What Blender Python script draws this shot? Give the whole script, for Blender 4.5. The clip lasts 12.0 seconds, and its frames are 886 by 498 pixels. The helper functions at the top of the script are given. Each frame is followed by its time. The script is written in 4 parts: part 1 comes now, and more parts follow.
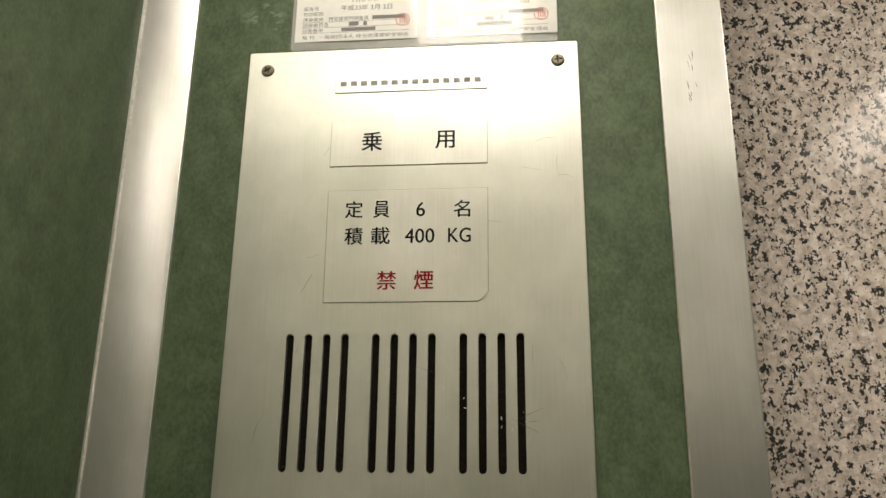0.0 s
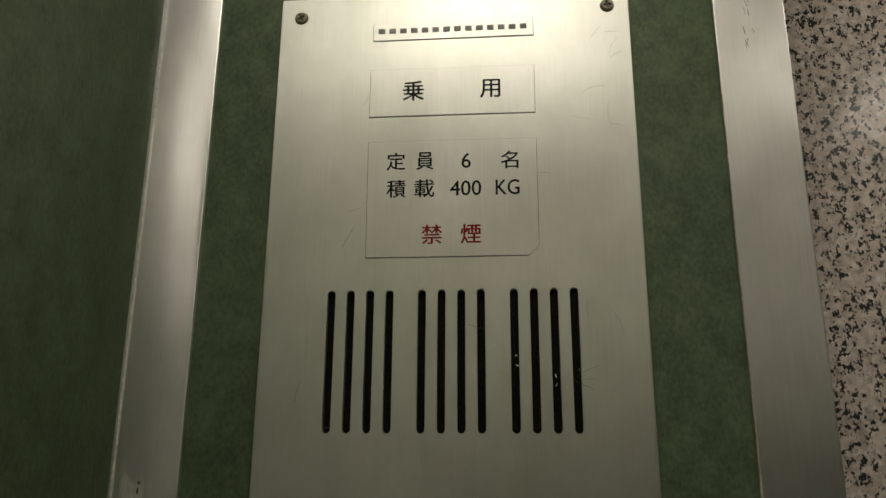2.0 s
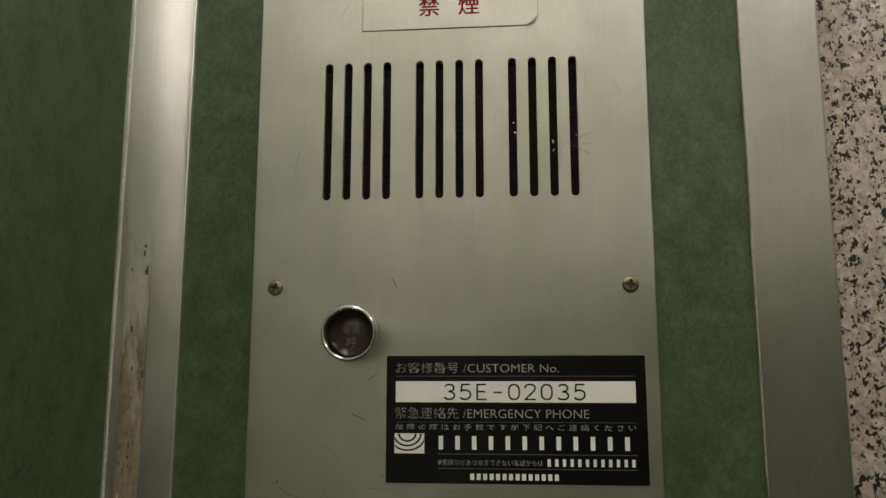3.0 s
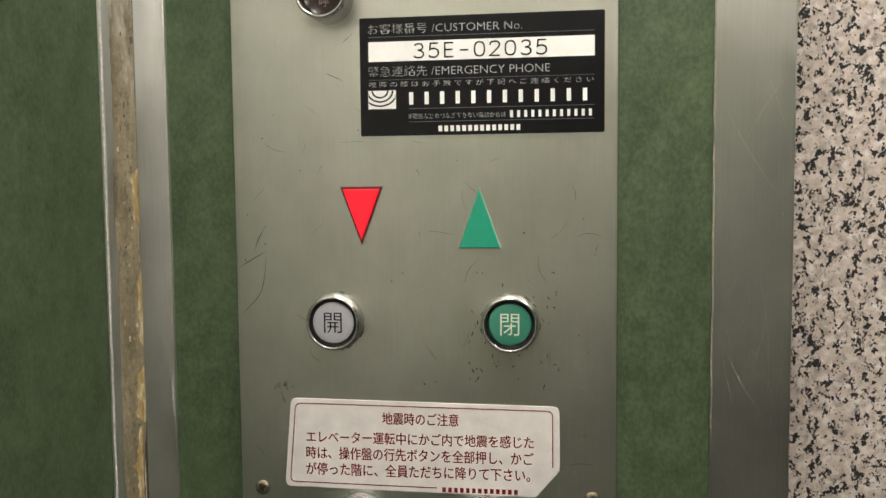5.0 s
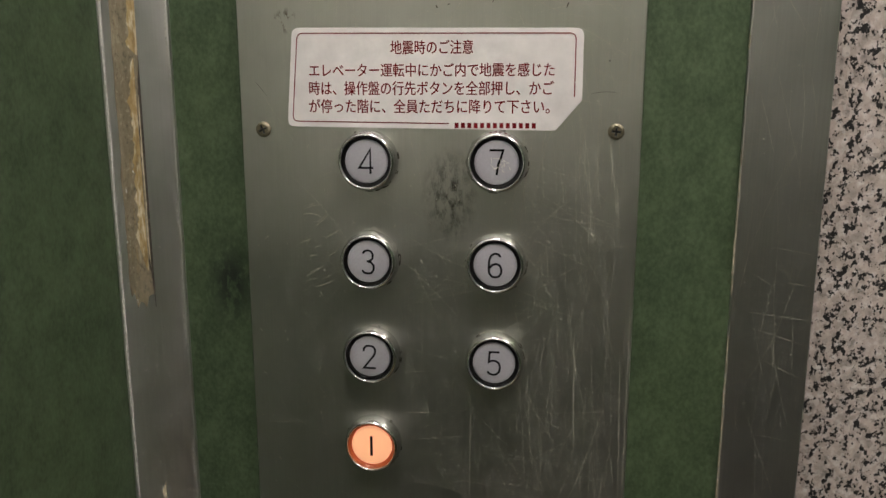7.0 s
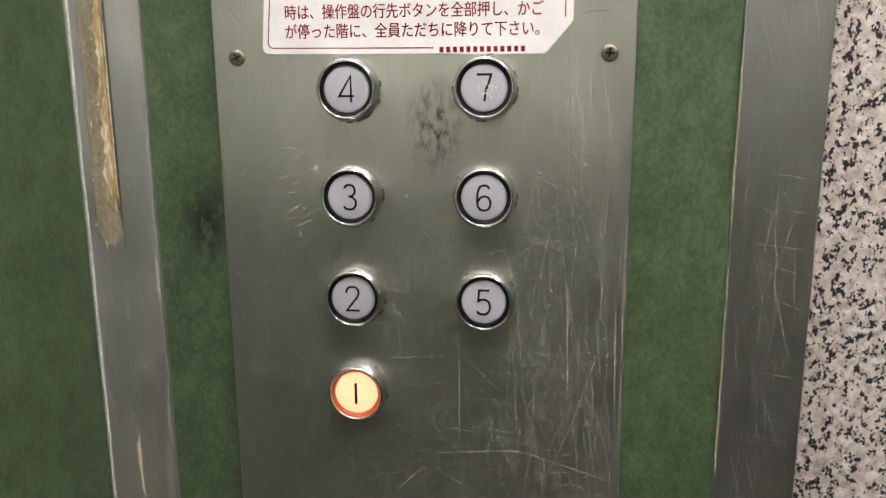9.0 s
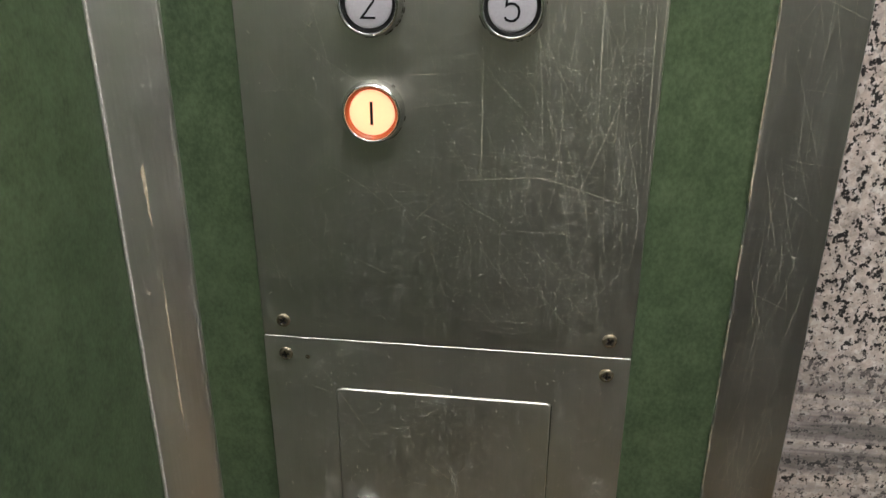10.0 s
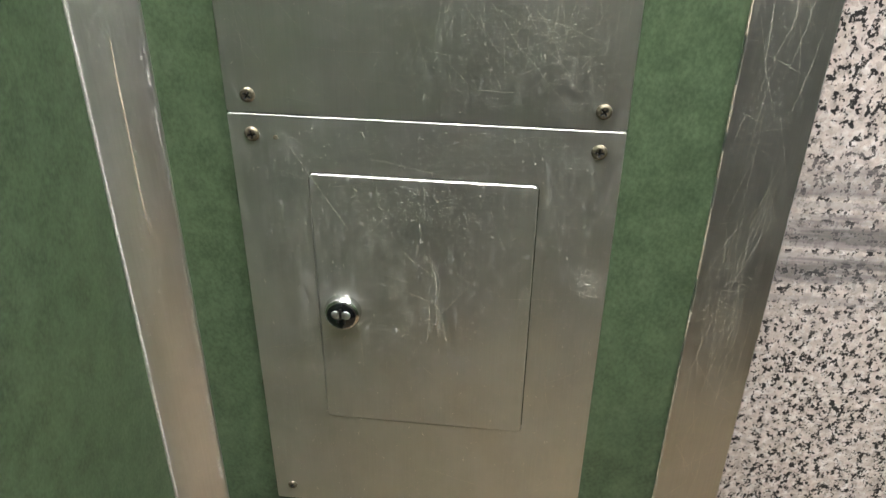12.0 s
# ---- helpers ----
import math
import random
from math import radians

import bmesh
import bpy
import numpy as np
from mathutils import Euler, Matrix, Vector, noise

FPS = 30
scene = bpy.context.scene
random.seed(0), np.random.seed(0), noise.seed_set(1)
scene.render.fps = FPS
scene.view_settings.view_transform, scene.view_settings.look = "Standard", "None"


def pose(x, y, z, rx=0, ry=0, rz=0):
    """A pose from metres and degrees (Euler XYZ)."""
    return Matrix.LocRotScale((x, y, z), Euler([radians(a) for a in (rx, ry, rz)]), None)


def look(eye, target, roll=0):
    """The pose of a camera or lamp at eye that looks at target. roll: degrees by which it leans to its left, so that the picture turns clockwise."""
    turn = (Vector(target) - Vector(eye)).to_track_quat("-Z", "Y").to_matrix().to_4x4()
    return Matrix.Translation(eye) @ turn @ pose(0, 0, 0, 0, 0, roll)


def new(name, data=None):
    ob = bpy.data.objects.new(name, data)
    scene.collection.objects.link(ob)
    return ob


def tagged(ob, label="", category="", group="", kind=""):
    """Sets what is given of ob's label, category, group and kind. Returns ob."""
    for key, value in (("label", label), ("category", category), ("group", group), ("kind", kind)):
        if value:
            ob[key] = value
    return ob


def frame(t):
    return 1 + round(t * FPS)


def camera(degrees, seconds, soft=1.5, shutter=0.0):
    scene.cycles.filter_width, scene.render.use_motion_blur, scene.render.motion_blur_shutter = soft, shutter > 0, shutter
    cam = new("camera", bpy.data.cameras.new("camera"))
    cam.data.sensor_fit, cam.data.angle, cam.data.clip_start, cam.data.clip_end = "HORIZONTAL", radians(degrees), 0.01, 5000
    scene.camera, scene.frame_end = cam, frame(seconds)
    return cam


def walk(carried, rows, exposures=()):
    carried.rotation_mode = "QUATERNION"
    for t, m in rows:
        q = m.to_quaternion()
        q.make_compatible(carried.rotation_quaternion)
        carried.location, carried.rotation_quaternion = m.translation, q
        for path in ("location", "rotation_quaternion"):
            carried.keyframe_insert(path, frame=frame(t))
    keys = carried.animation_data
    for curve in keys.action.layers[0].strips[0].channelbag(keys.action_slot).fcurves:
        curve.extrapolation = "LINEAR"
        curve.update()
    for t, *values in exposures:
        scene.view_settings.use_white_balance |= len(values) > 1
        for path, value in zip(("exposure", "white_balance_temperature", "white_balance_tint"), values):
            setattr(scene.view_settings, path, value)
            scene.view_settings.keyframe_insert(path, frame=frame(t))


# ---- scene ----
cam = camera(58.8, 12.0)
PATH = [
    (0, (0.071, -0.492, 1.583), (-0.109, 1.415, 2.158), 0.6),
    (0.5, (0.055, -0.491, 1.594), (-0.107, 1.417, 2.173), 0.4),
    (1, (0.046, -0.483, 1.6), (-0.106, 1.427, 2.172), 0.2),
    (1.5, (0.046, -0.478, 1.599), (-0.117, 1.428, 2.185), 0.2),
    (2, (0.035, -0.467, 1.568), (-0.13, 1.45, 2.114), 0.3),
    (2.5, (0.031, -0.461, 1.528), (-0.152, 1.486, 1.945), 0.3),
    (3, (0.037, -0.453, 1.486), (-0.14, 1.514, 1.803), -0.0),
    (3.5, (0.044, -0.457, 1.46), (-0.144, 1.53, 1.6), -0.2),
    (3.7, (0.043, -0.462, 1.431), (-0.129, 1.522, 1.612), -0.1),
    (5.3, (0.077, -0.474, 1.369), (-0.188, 1.501, 1.197), -0.5),
    (5.5, (0.078, -0.473, 1.348), (-0.198, 1.5, 1.168), -0.4),
    (6, (0.08, -0.463, 1.313), (-0.217, 1.492, 1.013), -0.3),
    (6.5, (0.072, -0.458, 1.269), (-0.204, 1.491, 0.912), -0.1),
    (7, (0.071, -0.457, 1.226), (-0.21, 1.485, 0.837), -0.0),
    (7.5, (0.072, -0.452, 1.21), (-0.193, 1.469, 0.72), -0.4),
    (7.7, (0.082, -0.448, 1.199), (-0.216, 1.471, 0.723), -0.5),
    (9.3, (0.065, -0.441, 1.181), (-0.166, 1.504, 0.779), -0.4),
    (9.5, (0.064, -0.442, 1.155), (-0.168, 1.502, 0.748), -0.2),
    (10, (0.055, -0.433, 1.109), (-0.177, 1.396, 0.334), 0.2),
    (10.5, (0.057, -0.43, 1.058), (-0.181, 1.322, 0.125), 0.2),
    (11, (0.054, -0.427, 1.025), (-0.19, 1.264, -0.015), 0.0),
    (11.5, (0.061, -0.425, 1.006), (-0.145, 1.266, -0.042), 0.4),
    (12, (0.061, -0.429, 1.024), (-0.131, 1.291, 0.022), 0.6),
]
EXPOSURE = [
    (0, -0.93, 6750, 14),
    (0.5, -1.41, 6750, 14),
    (1, -1.58, 6750, 14),
    (1.5, -1.69, 6750, 14),
    (2, -2.00, 6650, 12),
    (2.5, -1.91, 6600, 12),
    (3, -1.28, 6600, 11),
    (3.5, -0.78, 6500, 11),
    (3.7, -0.60, 6500, 11),
    (5.3, 0.17, 6250, 17),
    (5.5, 0.17, 6250, 17),
    (6, 0.14, 6200, 18),
    (6.5, 0.06, 6150, 19),
    (7, 0.01, 6100, 20),
    (7.5, 0.23, 6100, 20),
    (7.7, 0.33, 6100, 20),
    (9.3, 0.94, 5850, 20),
    (9.5, 0.94, 5850, 20),
    (10, 0.94, 5850, 19),
    (10.5, 1.19, 5650, 17),
    (11, 1.50, 5650, 17),
    (11.5, 1.78, 5650, 17),
    (12, 1.92, 5650, 17),
]
walk(cam, [(t, look(eye, target, roll)) for t, eye, target, roll in PATH], EXPOSURE)

# ---- light ----
world = bpy.data.worlds.new("world")
scene.world = world
world.use_nodes = True
world.node_tree.nodes["Background"].inputs[0].default_value = (0.02, 0.02, 0.02, 1)
world.node_tree.nodes["Background"].inputs[1].default_value = 0.2
LAMP = 29.5
# tone of the unseen upper rear wall, chosen for its reflection in the steel
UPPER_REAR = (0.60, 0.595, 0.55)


# ---- material helpers ----
def mat_base(name):
    m = bpy.data.materials.new(name)
    m.use_nodes = True
    nt = m.node_tree
    return m, nt, nt.nodes["Principled BSDF"]


def nd(nt, kind, **values):
    n = nt.nodes.new(kind)
    for key, value in values.items():
        n.inputs[key.replace("_", " ")].default_value = value
    return n


def position(nt, scale=(1, 1, 1), offset=(0, 0, 0), turn=(0, 0, 0)):
    g = nt.nodes.new("ShaderNodeNewGeometry")
    mp = nt.nodes.new("ShaderNodeMapping")
    mp.inputs["Scale"].default_value = scale
    mp.inputs["Location"].default_value = offset
    mp.inputs["Rotation"].default_value = turn
    nt.links.new(g.outputs["Position"], mp.inputs["Vector"])
    return mp.outputs["Vector"]


def noise_of(nt, vec, scale, detail=4.0, rough=0.55):
    n = nd(nt, "ShaderNodeTexNoise", Scale=scale, Detail=detail, Roughness=rough)
    nt.links.new(vec, n.inputs["Vector"])
    return n.outputs["Fac"]


def ramp(nt, fac, stops, constant=False):
    r = nt.nodes.new("ShaderNodeValToRGB")
    r.color_ramp.interpolation = "CONSTANT" if constant else "LINEAR"
    e = r.color_ramp.elements
    while len(e) < len(stops):
        e.new(0.5)
    for el, (p, c) in zip(e, stops):
        el.position = p
        el.color = (*c, 1) if isinstance(c, tuple) else (c, c, c, 1)
    nt.links.new(fac, r.inputs["Fac"])
    return r.outputs["Color"]


def mixc(nt, fac, a, b, mode="MIX"):
    m = nt.nodes.new("ShaderNodeMix")
    m.data_type = "RGBA"
    m.blend_type = mode
    for sock, v in ((m.inputs[0], fac), (m.inputs[6], a), (m.inputs[7], b)):
        if isinstance(v, (int, float)):
            sock.default_value = v
        elif isinstance(v, tuple):
            sock.default_value = (*v, 1)
        else:
            nt.links.new(v, sock)
    return m.outputs[2]


def calc(nt, op, a, b=0.0, c=0.0):
    m = nt.nodes.new("ShaderNodeMath")
    m.operation = op
    for sock, v in zip(m.inputs, (a, b, c)):
        if isinstance(v, (int, float)):
            sock.default_value = v
        else:
            nt.links.new(v, sock)
    return m.outputs[0]


def near(nt, centre, radii, soft=0.5):
    """1 inside an ellipsoid of those radii round centre, falling to 0 at its edge."""
    g = nt.nodes.new("ShaderNodeNewGeometry")
    sub = nt.nodes.new("ShaderNodeVectorMath")
    sub.operation = "SUBTRACT"
    nt.links.new(g.outputs["Position"], sub.inputs[0])
    sub.inputs[1].default_value = centre
    div = nt.nodes.new("ShaderNodeVectorMath")
    div.operation = "DIVIDE"
    nt.links.new(sub.outputs[0], div.inputs[0])
    div.inputs[1].default_value = radii
    ln = nt.nodes.new("ShaderNodeVectorMath")
    ln.operation = "LENGTH"
    nt.links.new(div.outputs[0], ln.inputs[0])
    mr = nd(nt, "ShaderNodeMapRange", From_Min=1.0, From_Max=1.0 - soft, To_Min=0.0, To_Max=1.0)
    nt.links.new(ln.outputs["Value"], mr.inputs["Value"])
    return mr.outputs["Result"]


def bump(nt, bsdf, height, strength, distance):
    b = nd(nt, "ShaderNodeBump", Strength=strength, Distance=distance)
    nt.links.new(height, b.inputs["Height"])
    nt.links.new(b.outputs["Normal"], bsdf.inputs["Normal"])


def plain(name, colour, rough=0.5, metal=0.0, vary=0.12, scale=300.0, emit=None, power=0.0, gloss=0.5):
    m, nt, b = mat_base(name)
    f = noise_of(nt, position(nt), scale, 5.0, 0.6)
    lo = tuple(c * (1 - vary) for c in colour)
    hi = tuple(min(1.0, c * (1 + vary)) for c in colour)
    nt.links.new(ramp(nt, f, [(0.3, lo), (0.7, hi)]), b.inputs["Base Color"])
    b.inputs["Roughness"].default_value = rough
    b.inputs["Metallic"].default_value = metal
    b.inputs["Specular IOR Level"].default_value = gloss
    if emit:
        b.inputs["Emission Color"].default_value = (*emit, 1)
        b.inputs["Emission Strength"].default_value = power
    return m


def green_laminate(name):
    m, nt, b = mat_base(name)
    big = noise_of(nt, position(nt, (1, 1, 0.6)), 9.0, 3.0)
    mid = noise_of(nt, position(nt, (1, 1, 0.8), (3, 1, 2)), 62.0, 5.0, 0.62)
    fine = noise_of(nt, position(nt, (1, 1, 0.75)), 430.0, 4.0, 0.65)
    c = ramp(nt, mid, [(0.32, (0.032, 0.048, 0.023)), (0.5, (0.064, 0.094, 0.047)), (0.68, (0.102, 0.141, 0.076))])
    c = mixc(nt, 0.40, c, ramp(nt, big, [(0.32, (0.042, 0.066, 0.037)), (0.68, (0.086, 0.122, 0.057))]))
    c = mixc(nt, 0.26, c, ramp(nt, fine, [(0.34, (0.014, 0.030, 0.013)), (0.66, (0.125, 0.178, 0.104))]))
    wisp = noise_of(nt, position(nt, (1, 1, 0.7), (8, 3, 1)), 130.0, 6.0, 0.7)
    c = mixc(nt, ramp(nt, wisp, [(0.56, 0.0), (0.70, 0.22)]), c, (0.160, 0.195, 0.125))
    # black smudge rubbed into the laminate beside the buttons, and another above the plate
    smudge = noise_of(nt, position(nt, (1, 1, 0.55)), 150.0, 4.0, 0.7)
    zone = near(nt, (-0.131, 0.004, 1.108), (0.019, 0.03, 0.034), 0.75)
    k = calc(nt, "MULTIPLY", zone, ramp(nt, smudge, [(0.38, 0.0), (0.52, 1.0)]))
    c = mixc(nt, calc(nt, "MULTIPLY", k, 0.88), c, (0.012, 0.016, 0.013))
    pale = near(nt, (-0.11, 0.004, 1.915), (0.02, 0.03, 0.02), 0.6)
    k2 = calc(nt, "MULTIPLY", pale, ramp(nt, noise_of(nt, position(nt, (1, 1, 2.0)), 110.0, 3.0), [(0.57, 0.0), (0.63, 0.35)]))
    c = mixc(nt, k2, c, (0.3, 0.34, 0.3))
    nt.links.new(c, b.inputs["Base Color"])
    b.inputs["Roughness"].default_value = 0.42
    b.inputs["Specular IOR Level"].default_value = 0.32
    h = calc(nt, "ADD", noise_of(nt, position(nt, (1, 1, 0.5)), 420.0, 3.0), calc(nt, "MULTIPLY", noise_of(nt, position(nt), 1400.0, 2.0), 0.4))
    bump(nt, b, h, 0.32, 0.0006)
    return m


def streaks(nt, angle, scale, seed, cut):
    """Hair scratches: long thin peaks of a stretched noise, lying at that angle from upright."""
    g = nt.nodes.new("ShaderNodeNewGeometry")
    mp = nt.nodes.new("ShaderNodeMapping")
    mp.vector_type = "TEXTURE"
    mp.inputs["Location"].default_value = (seed, 0.3 * seed, 0.7 * seed)
    mp.inputs["Rotation"].default_value = (0, angle, 0)
    mp.inputs["Scale"].default_value = (1, 1, 80)
    nt.links.new(g.outputs["Position"], mp.inputs["Vector"])
    n = nd(nt, "ShaderNodeTexNoise", Scale=scale, Detail=0.6, Roughness=0.5, Distortion=0.12)
    nt.links.new(mp.outputs["Vector"], n.inputs["Vector"])
    return ramp(nt, n.outputs["Fac"], [(cut, 0.0), (cut + 0.05, 1.0)])


def span(nt, axis, a, b, lo, hi):
    """A value that runs from lo at a to hi at b along one axis of the room."""
    g = nt.nodes.new("ShaderNodeNewGeometry")
    sep = nt.nodes.new("ShaderNodeSeparateXYZ")
    nt.links.new(g.outputs["Position"], sep.inputs[0])
    mr = nd(nt, "ShaderNodeMapRange", From_Min=a, From_Max=b, To_Min=lo, To_Max=hi)
    nt.links.new(sep.outputs[axis], mr.inputs["Value"])
    return mr.outputs["Result"]


def worn_metal(name, tint=(0.60, 0.60, 0.55), rough=0.27, dirt=1.0, wear=0.0, hair=0.0, aniso=0.78, bare=0.94):
    """Hairline stainless steel: upright grain, cloudy handling marks, pale specks and dull stains."""
    m, nt, b = mat_base(name)
    grain = noise_of(nt, position(nt, (1, 1, 0.012)), 1500.0, 2.0)
    cloud = noise_of(nt, position(nt, (1, 1, 0.7)), 26.0, 5.0, 0.6)
    speck = noise_of(nt, position(nt, (1, 1, 0.55)), 340.0, 3.0, 0.6)
    drip = noise_of(nt, position(nt, (1, 1, 0.28), (4, 0, 1)), 190.0, 4.0, 0.62)
    c = ramp(nt, cloud, [(0.25, tuple(t * 0.78 for t in tint)), (0.75, tint)])
    film = noise_of(nt, position(nt, (1, 1, 0.45), (7, 0, 2)), 13.0, 4.0, 0.6)
    c = mixc(nt, ramp(nt, film, [(0.48, 0.0), (0.70, 0.55)]), c, (tint[0] * 0.72, tint[1] * 0.77, tint[2] * 0.68))
    c = mixc(nt, 0.07, c, ramp(nt, grain, [(0.3, 0.30), (0.7, 0.85)]))
    # wear grows towards the floor, where bags and shoes rub
    g = nt.nodes.new("ShaderNodeNewGeometry")
    sep = nt.nodes.new("ShaderNodeSeparateXYZ")
    nt.links.new(g.outputs["Position"], sep.inputs[0])
    low = nd(nt, "ShaderNodeMapRange", From_Min=1.42, From_Max=1.05, To_Min=wear * 0.5, To_Max=1.0)
    nt.links.new(sep.outputs["Z"], low.inputs["Value"])
    sp = calc(nt, "MULTIPLY", ramp(nt, speck, [(0.61, 0.0), (0.68, 0.75)]), low.outputs[0])
    dr = calc(nt, "MULTIPLY", ramp(nt, drip, [(0.52, 0.0), (0.72, 0.32)]), low.outputs[0])
    marks = calc(nt, "MULTIPLY", calc(nt, "MAXIMUM", sp, dr), dirt)
    c = mixc(nt, marks, c, (0.60, 0.59, 0.54))
    rub = near(nt, (0.104, 0, 0.757), (0.014, 0.03, 0.016), 0.7)
    seam = calc(nt, "MULTIPLY", near(nt, (-0.078, 0, 0.725), (0.010, 0.03, 0.085), 0.8), ramp(nt, drip, [(0.44, 0.0), (0.64, 0.6)]))
    marks = calc(nt, "MAXIMUM", marks, calc(nt, "MULTIPLY", seam, 0.7))
    c = mixc(nt, seam, c, (0.64, 0.62, 0.56))
    marks = calc(nt, "MAXIMUM", marks, calc(nt, "MULTIPLY", rub, ramp(nt, speck, [(0.42, 0.0), (0.62, 0.40)])))
    c = mixc(nt, calc(nt, "MULTIPLY", rub, ramp(nt, speck, [(0.42, 0.0), (0.62, 0.45)])), c, (0.66, 0.63, 0.56))
    grime = noise_of(nt, position(nt, (1, 1, 0.45), (0, 0, 3)), 210.0, 4.0, 0.7)
    black = near(nt, (0.009, 0, 1.166), (0.018, 0.03, 0.031), 0.8)
    kb = calc(nt, "MULTIPLY", black, ramp(nt, grime, [(0.44, 0.0), (0.60, 0.86)]))
    c = mixc(nt, kb, c, (0.022, 0.019, 0.013))
    corner = near(nt, (-0.0885, 0, 1.2675), (0.008, 0.03, 0.008), 0.6)
    c = mixc(nt, calc(nt, "MULTIPLY", corner, ramp(nt, grime, [(0.50, 0.0), (0.56, 0.9)])), c, (0.10, 0.062, 0.030))
    scratch = 0.0
    if hair:
        # hair scratches, thickest low down on the side of the door, where hands and bags rub
        lines = streaks(nt, 0.04, 1500.0, 1.0, 0.66)
        for angle, scale, seed in ((1.50, 1500.0, 2.3), (0.55, 1400.0, 3.1), (-0.5, 1400.0, 4.7), (1.05, 1500.0, 5.9), (-1.1, 1500.0, 7.3)):
            lines = calc(nt, "MAXIMUM", lines, streaks(nt, angle, scale, seed, 0.675))
        where = calc(nt, "MULTIPLY", span(nt, "Z", 1.54, 1.10, 0.05, 1.0), span(nt, "X", -0.10, 0.07, 0.18, 1.0))
        where = calc(nt, "MULTIPLY", where, ramp(nt, noise_of(nt, position(nt, (1, 1, 0.6), (9, 2, 4)), 45.0, 3.0, 0.6), [(0.36, 0.15), (0.60, 1.0)]))
        scratch = calc(nt, "MULTIPLY", calc(nt, "MULTIPLY", lines, where), hair)
        c = mixc(nt, scratch, c, (0.62, 0.585, 0.49))
        marks = calc(nt, "MAXIMUM", marks, calc(nt, "MULTIPLY", scratch, 0.55))
    nt.links.new(c, b.inputs["Base Color"])
    # the hairline grain is upright, so reflections spread sideways
    across = nd(nt, "ShaderNodeCombineXYZ", X=0.9, Y=0.44)
    nt.links.new(across.outputs[0], b.inputs["Tangent"])
    b.inputs["Anisotropic"].default_value = aniso
    metal = calc(nt, "SUBTRACT", bare, calc(nt, "MULTIPLY", marks, 0.70))
    nt.links.new(metal, b.inputs["Metallic"])
    r = calc(nt, "ADD", rough - 0.05, calc(nt, "MULTIPLY", ramp(nt, cloud, [(0.3, 0.0), (0.75, 1.0)]), 0.10))
    r = calc(nt, "ADD", r, calc(nt, "MULTIPLY", grain, 0.03))
    r = calc(nt, "ADD", r, calc(nt, "MULTIPLY", marks, 0.4))
    nt.links.new(calc(nt, "MAXIMUM", r, 0.285), b.inputs["Roughness"])
    nt.links.new(calc(nt, "SUBTRACT", 0.5, calc(nt, "MULTIPLY", kb, 0.45)), b.inputs["Specular IOR Level"])
    return m


def granite_sheet(name):
    m, nt, b = mat_base(name)
    warp = position(nt, (1, 1, 0.92))
    patch = noise_of(nt, warp, 150.0, 4.0, 0.6)
    c = ramp(nt, patch, [(0.32, (0.28, 0.235, 0.205)), (0.43, (0.47, 0.395, 0.35)), (0.54, (0.57, 0.48, 0.43)), (0.66, (0.76, 0.71, 0.68))])
    v = nd(nt, "ShaderNodeTexVoronoi", Scale=240.0)
    nt.links.new(warp, v.inputs["Vector"])
    tone = nt.nodes.new("ShaderNodeSeparateColor")
    nt.links.new(v.outputs["Color"], tone.inputs[0])
    c = mixc(nt, 0.40, c, ramp(nt, tone.outputs[0], [(0.0, (0.33, 0.30, 0.28)), (0.35, (0.58, 0.49, 0.43)), (0.7, (0.66, 0.58, 0.53)), (1.0, (0.78, 0.75, 0.72))]))
    grey = noise_of(nt, position(nt, (1, 1, 0.9), (5, 2, 0)), 190.0, 3.0, 0.6)
    c = mixc(nt, ramp(nt, grey, [(0.60, 0.0), (0.67, 0.6)]), c, (0.20, 0.185, 0.17))
    clump = noise_of(nt, position(nt, (1, 1, 0.8), (2, 4, 6)), 190.0, 2.0, 0.5)
    fleck = noise_of(nt, position(nt, (1, 1, 0.8), (1, 7, 3)), 480.0, 3.0, 0.62)
    dark = calc(nt, "ADD", calc(nt, "MULTIPLY", clump, 0.62), calc(nt, "MULTIPLY", fleck, 0.62))
    c = mixc(nt, ramp(nt, dark, [(0.652, 0.0), (0.694, 0.96)]), c, (0.016, 0.018, 0.018))
    # band rubbed sideways by the sliding door
    g = nt.nodes.new("ShaderNodeNewGeometry")
    sep = nt.nodes.new("ShaderNodeSeparateXYZ")
    nt.links.new(g.outputs["Position"], sep.inputs[0])
    up = nd(nt, "ShaderNodeMapRange", From_Min=0.64, From_Max=0.71)
    down = nd(nt, "ShaderNodeMapRange", From_Min=0.83, From_Max=0.76)
    nt.links.new(sep.outputs["Z"], up.inputs["Value"])
    nt.links.new(sep.outputs["Z"], down.inputs["Value"])
    band = calc(nt, "MULTIPLY", up.outputs[0], down.outputs[0])
    streak = noise_of(nt, position(nt, (0.035, 1, 1.0), (0, 0, 9)), 190.0, 4.0, 0.7)
    smear = noise_of(nt, position(nt, (0.12, 1, 1.0)), 60.0, 3.0, 0.6)
    c = mixc(nt, calc(nt, "MULTIPLY", band, ramp(nt, streak, [(0.44, 0.0), (0.56, 0.75)])), c, (0.42, 0.37, 0.35))
    c = mixc(nt, calc(nt, "MULTIPLY", band, ramp(nt, smear, [(0.50, 0.0), (0.64, 0.72)])), c, (0.10, 0.095, 0.095))
    nt.links.new(c, b.inputs["Base Color"])
    b.inputs["Roughness"].default_value = 0.15
    b.inputs["Specular IOR Level"].default_value = 0.28
    bump(nt, b, smear, 0.04, 0.002)
    return m


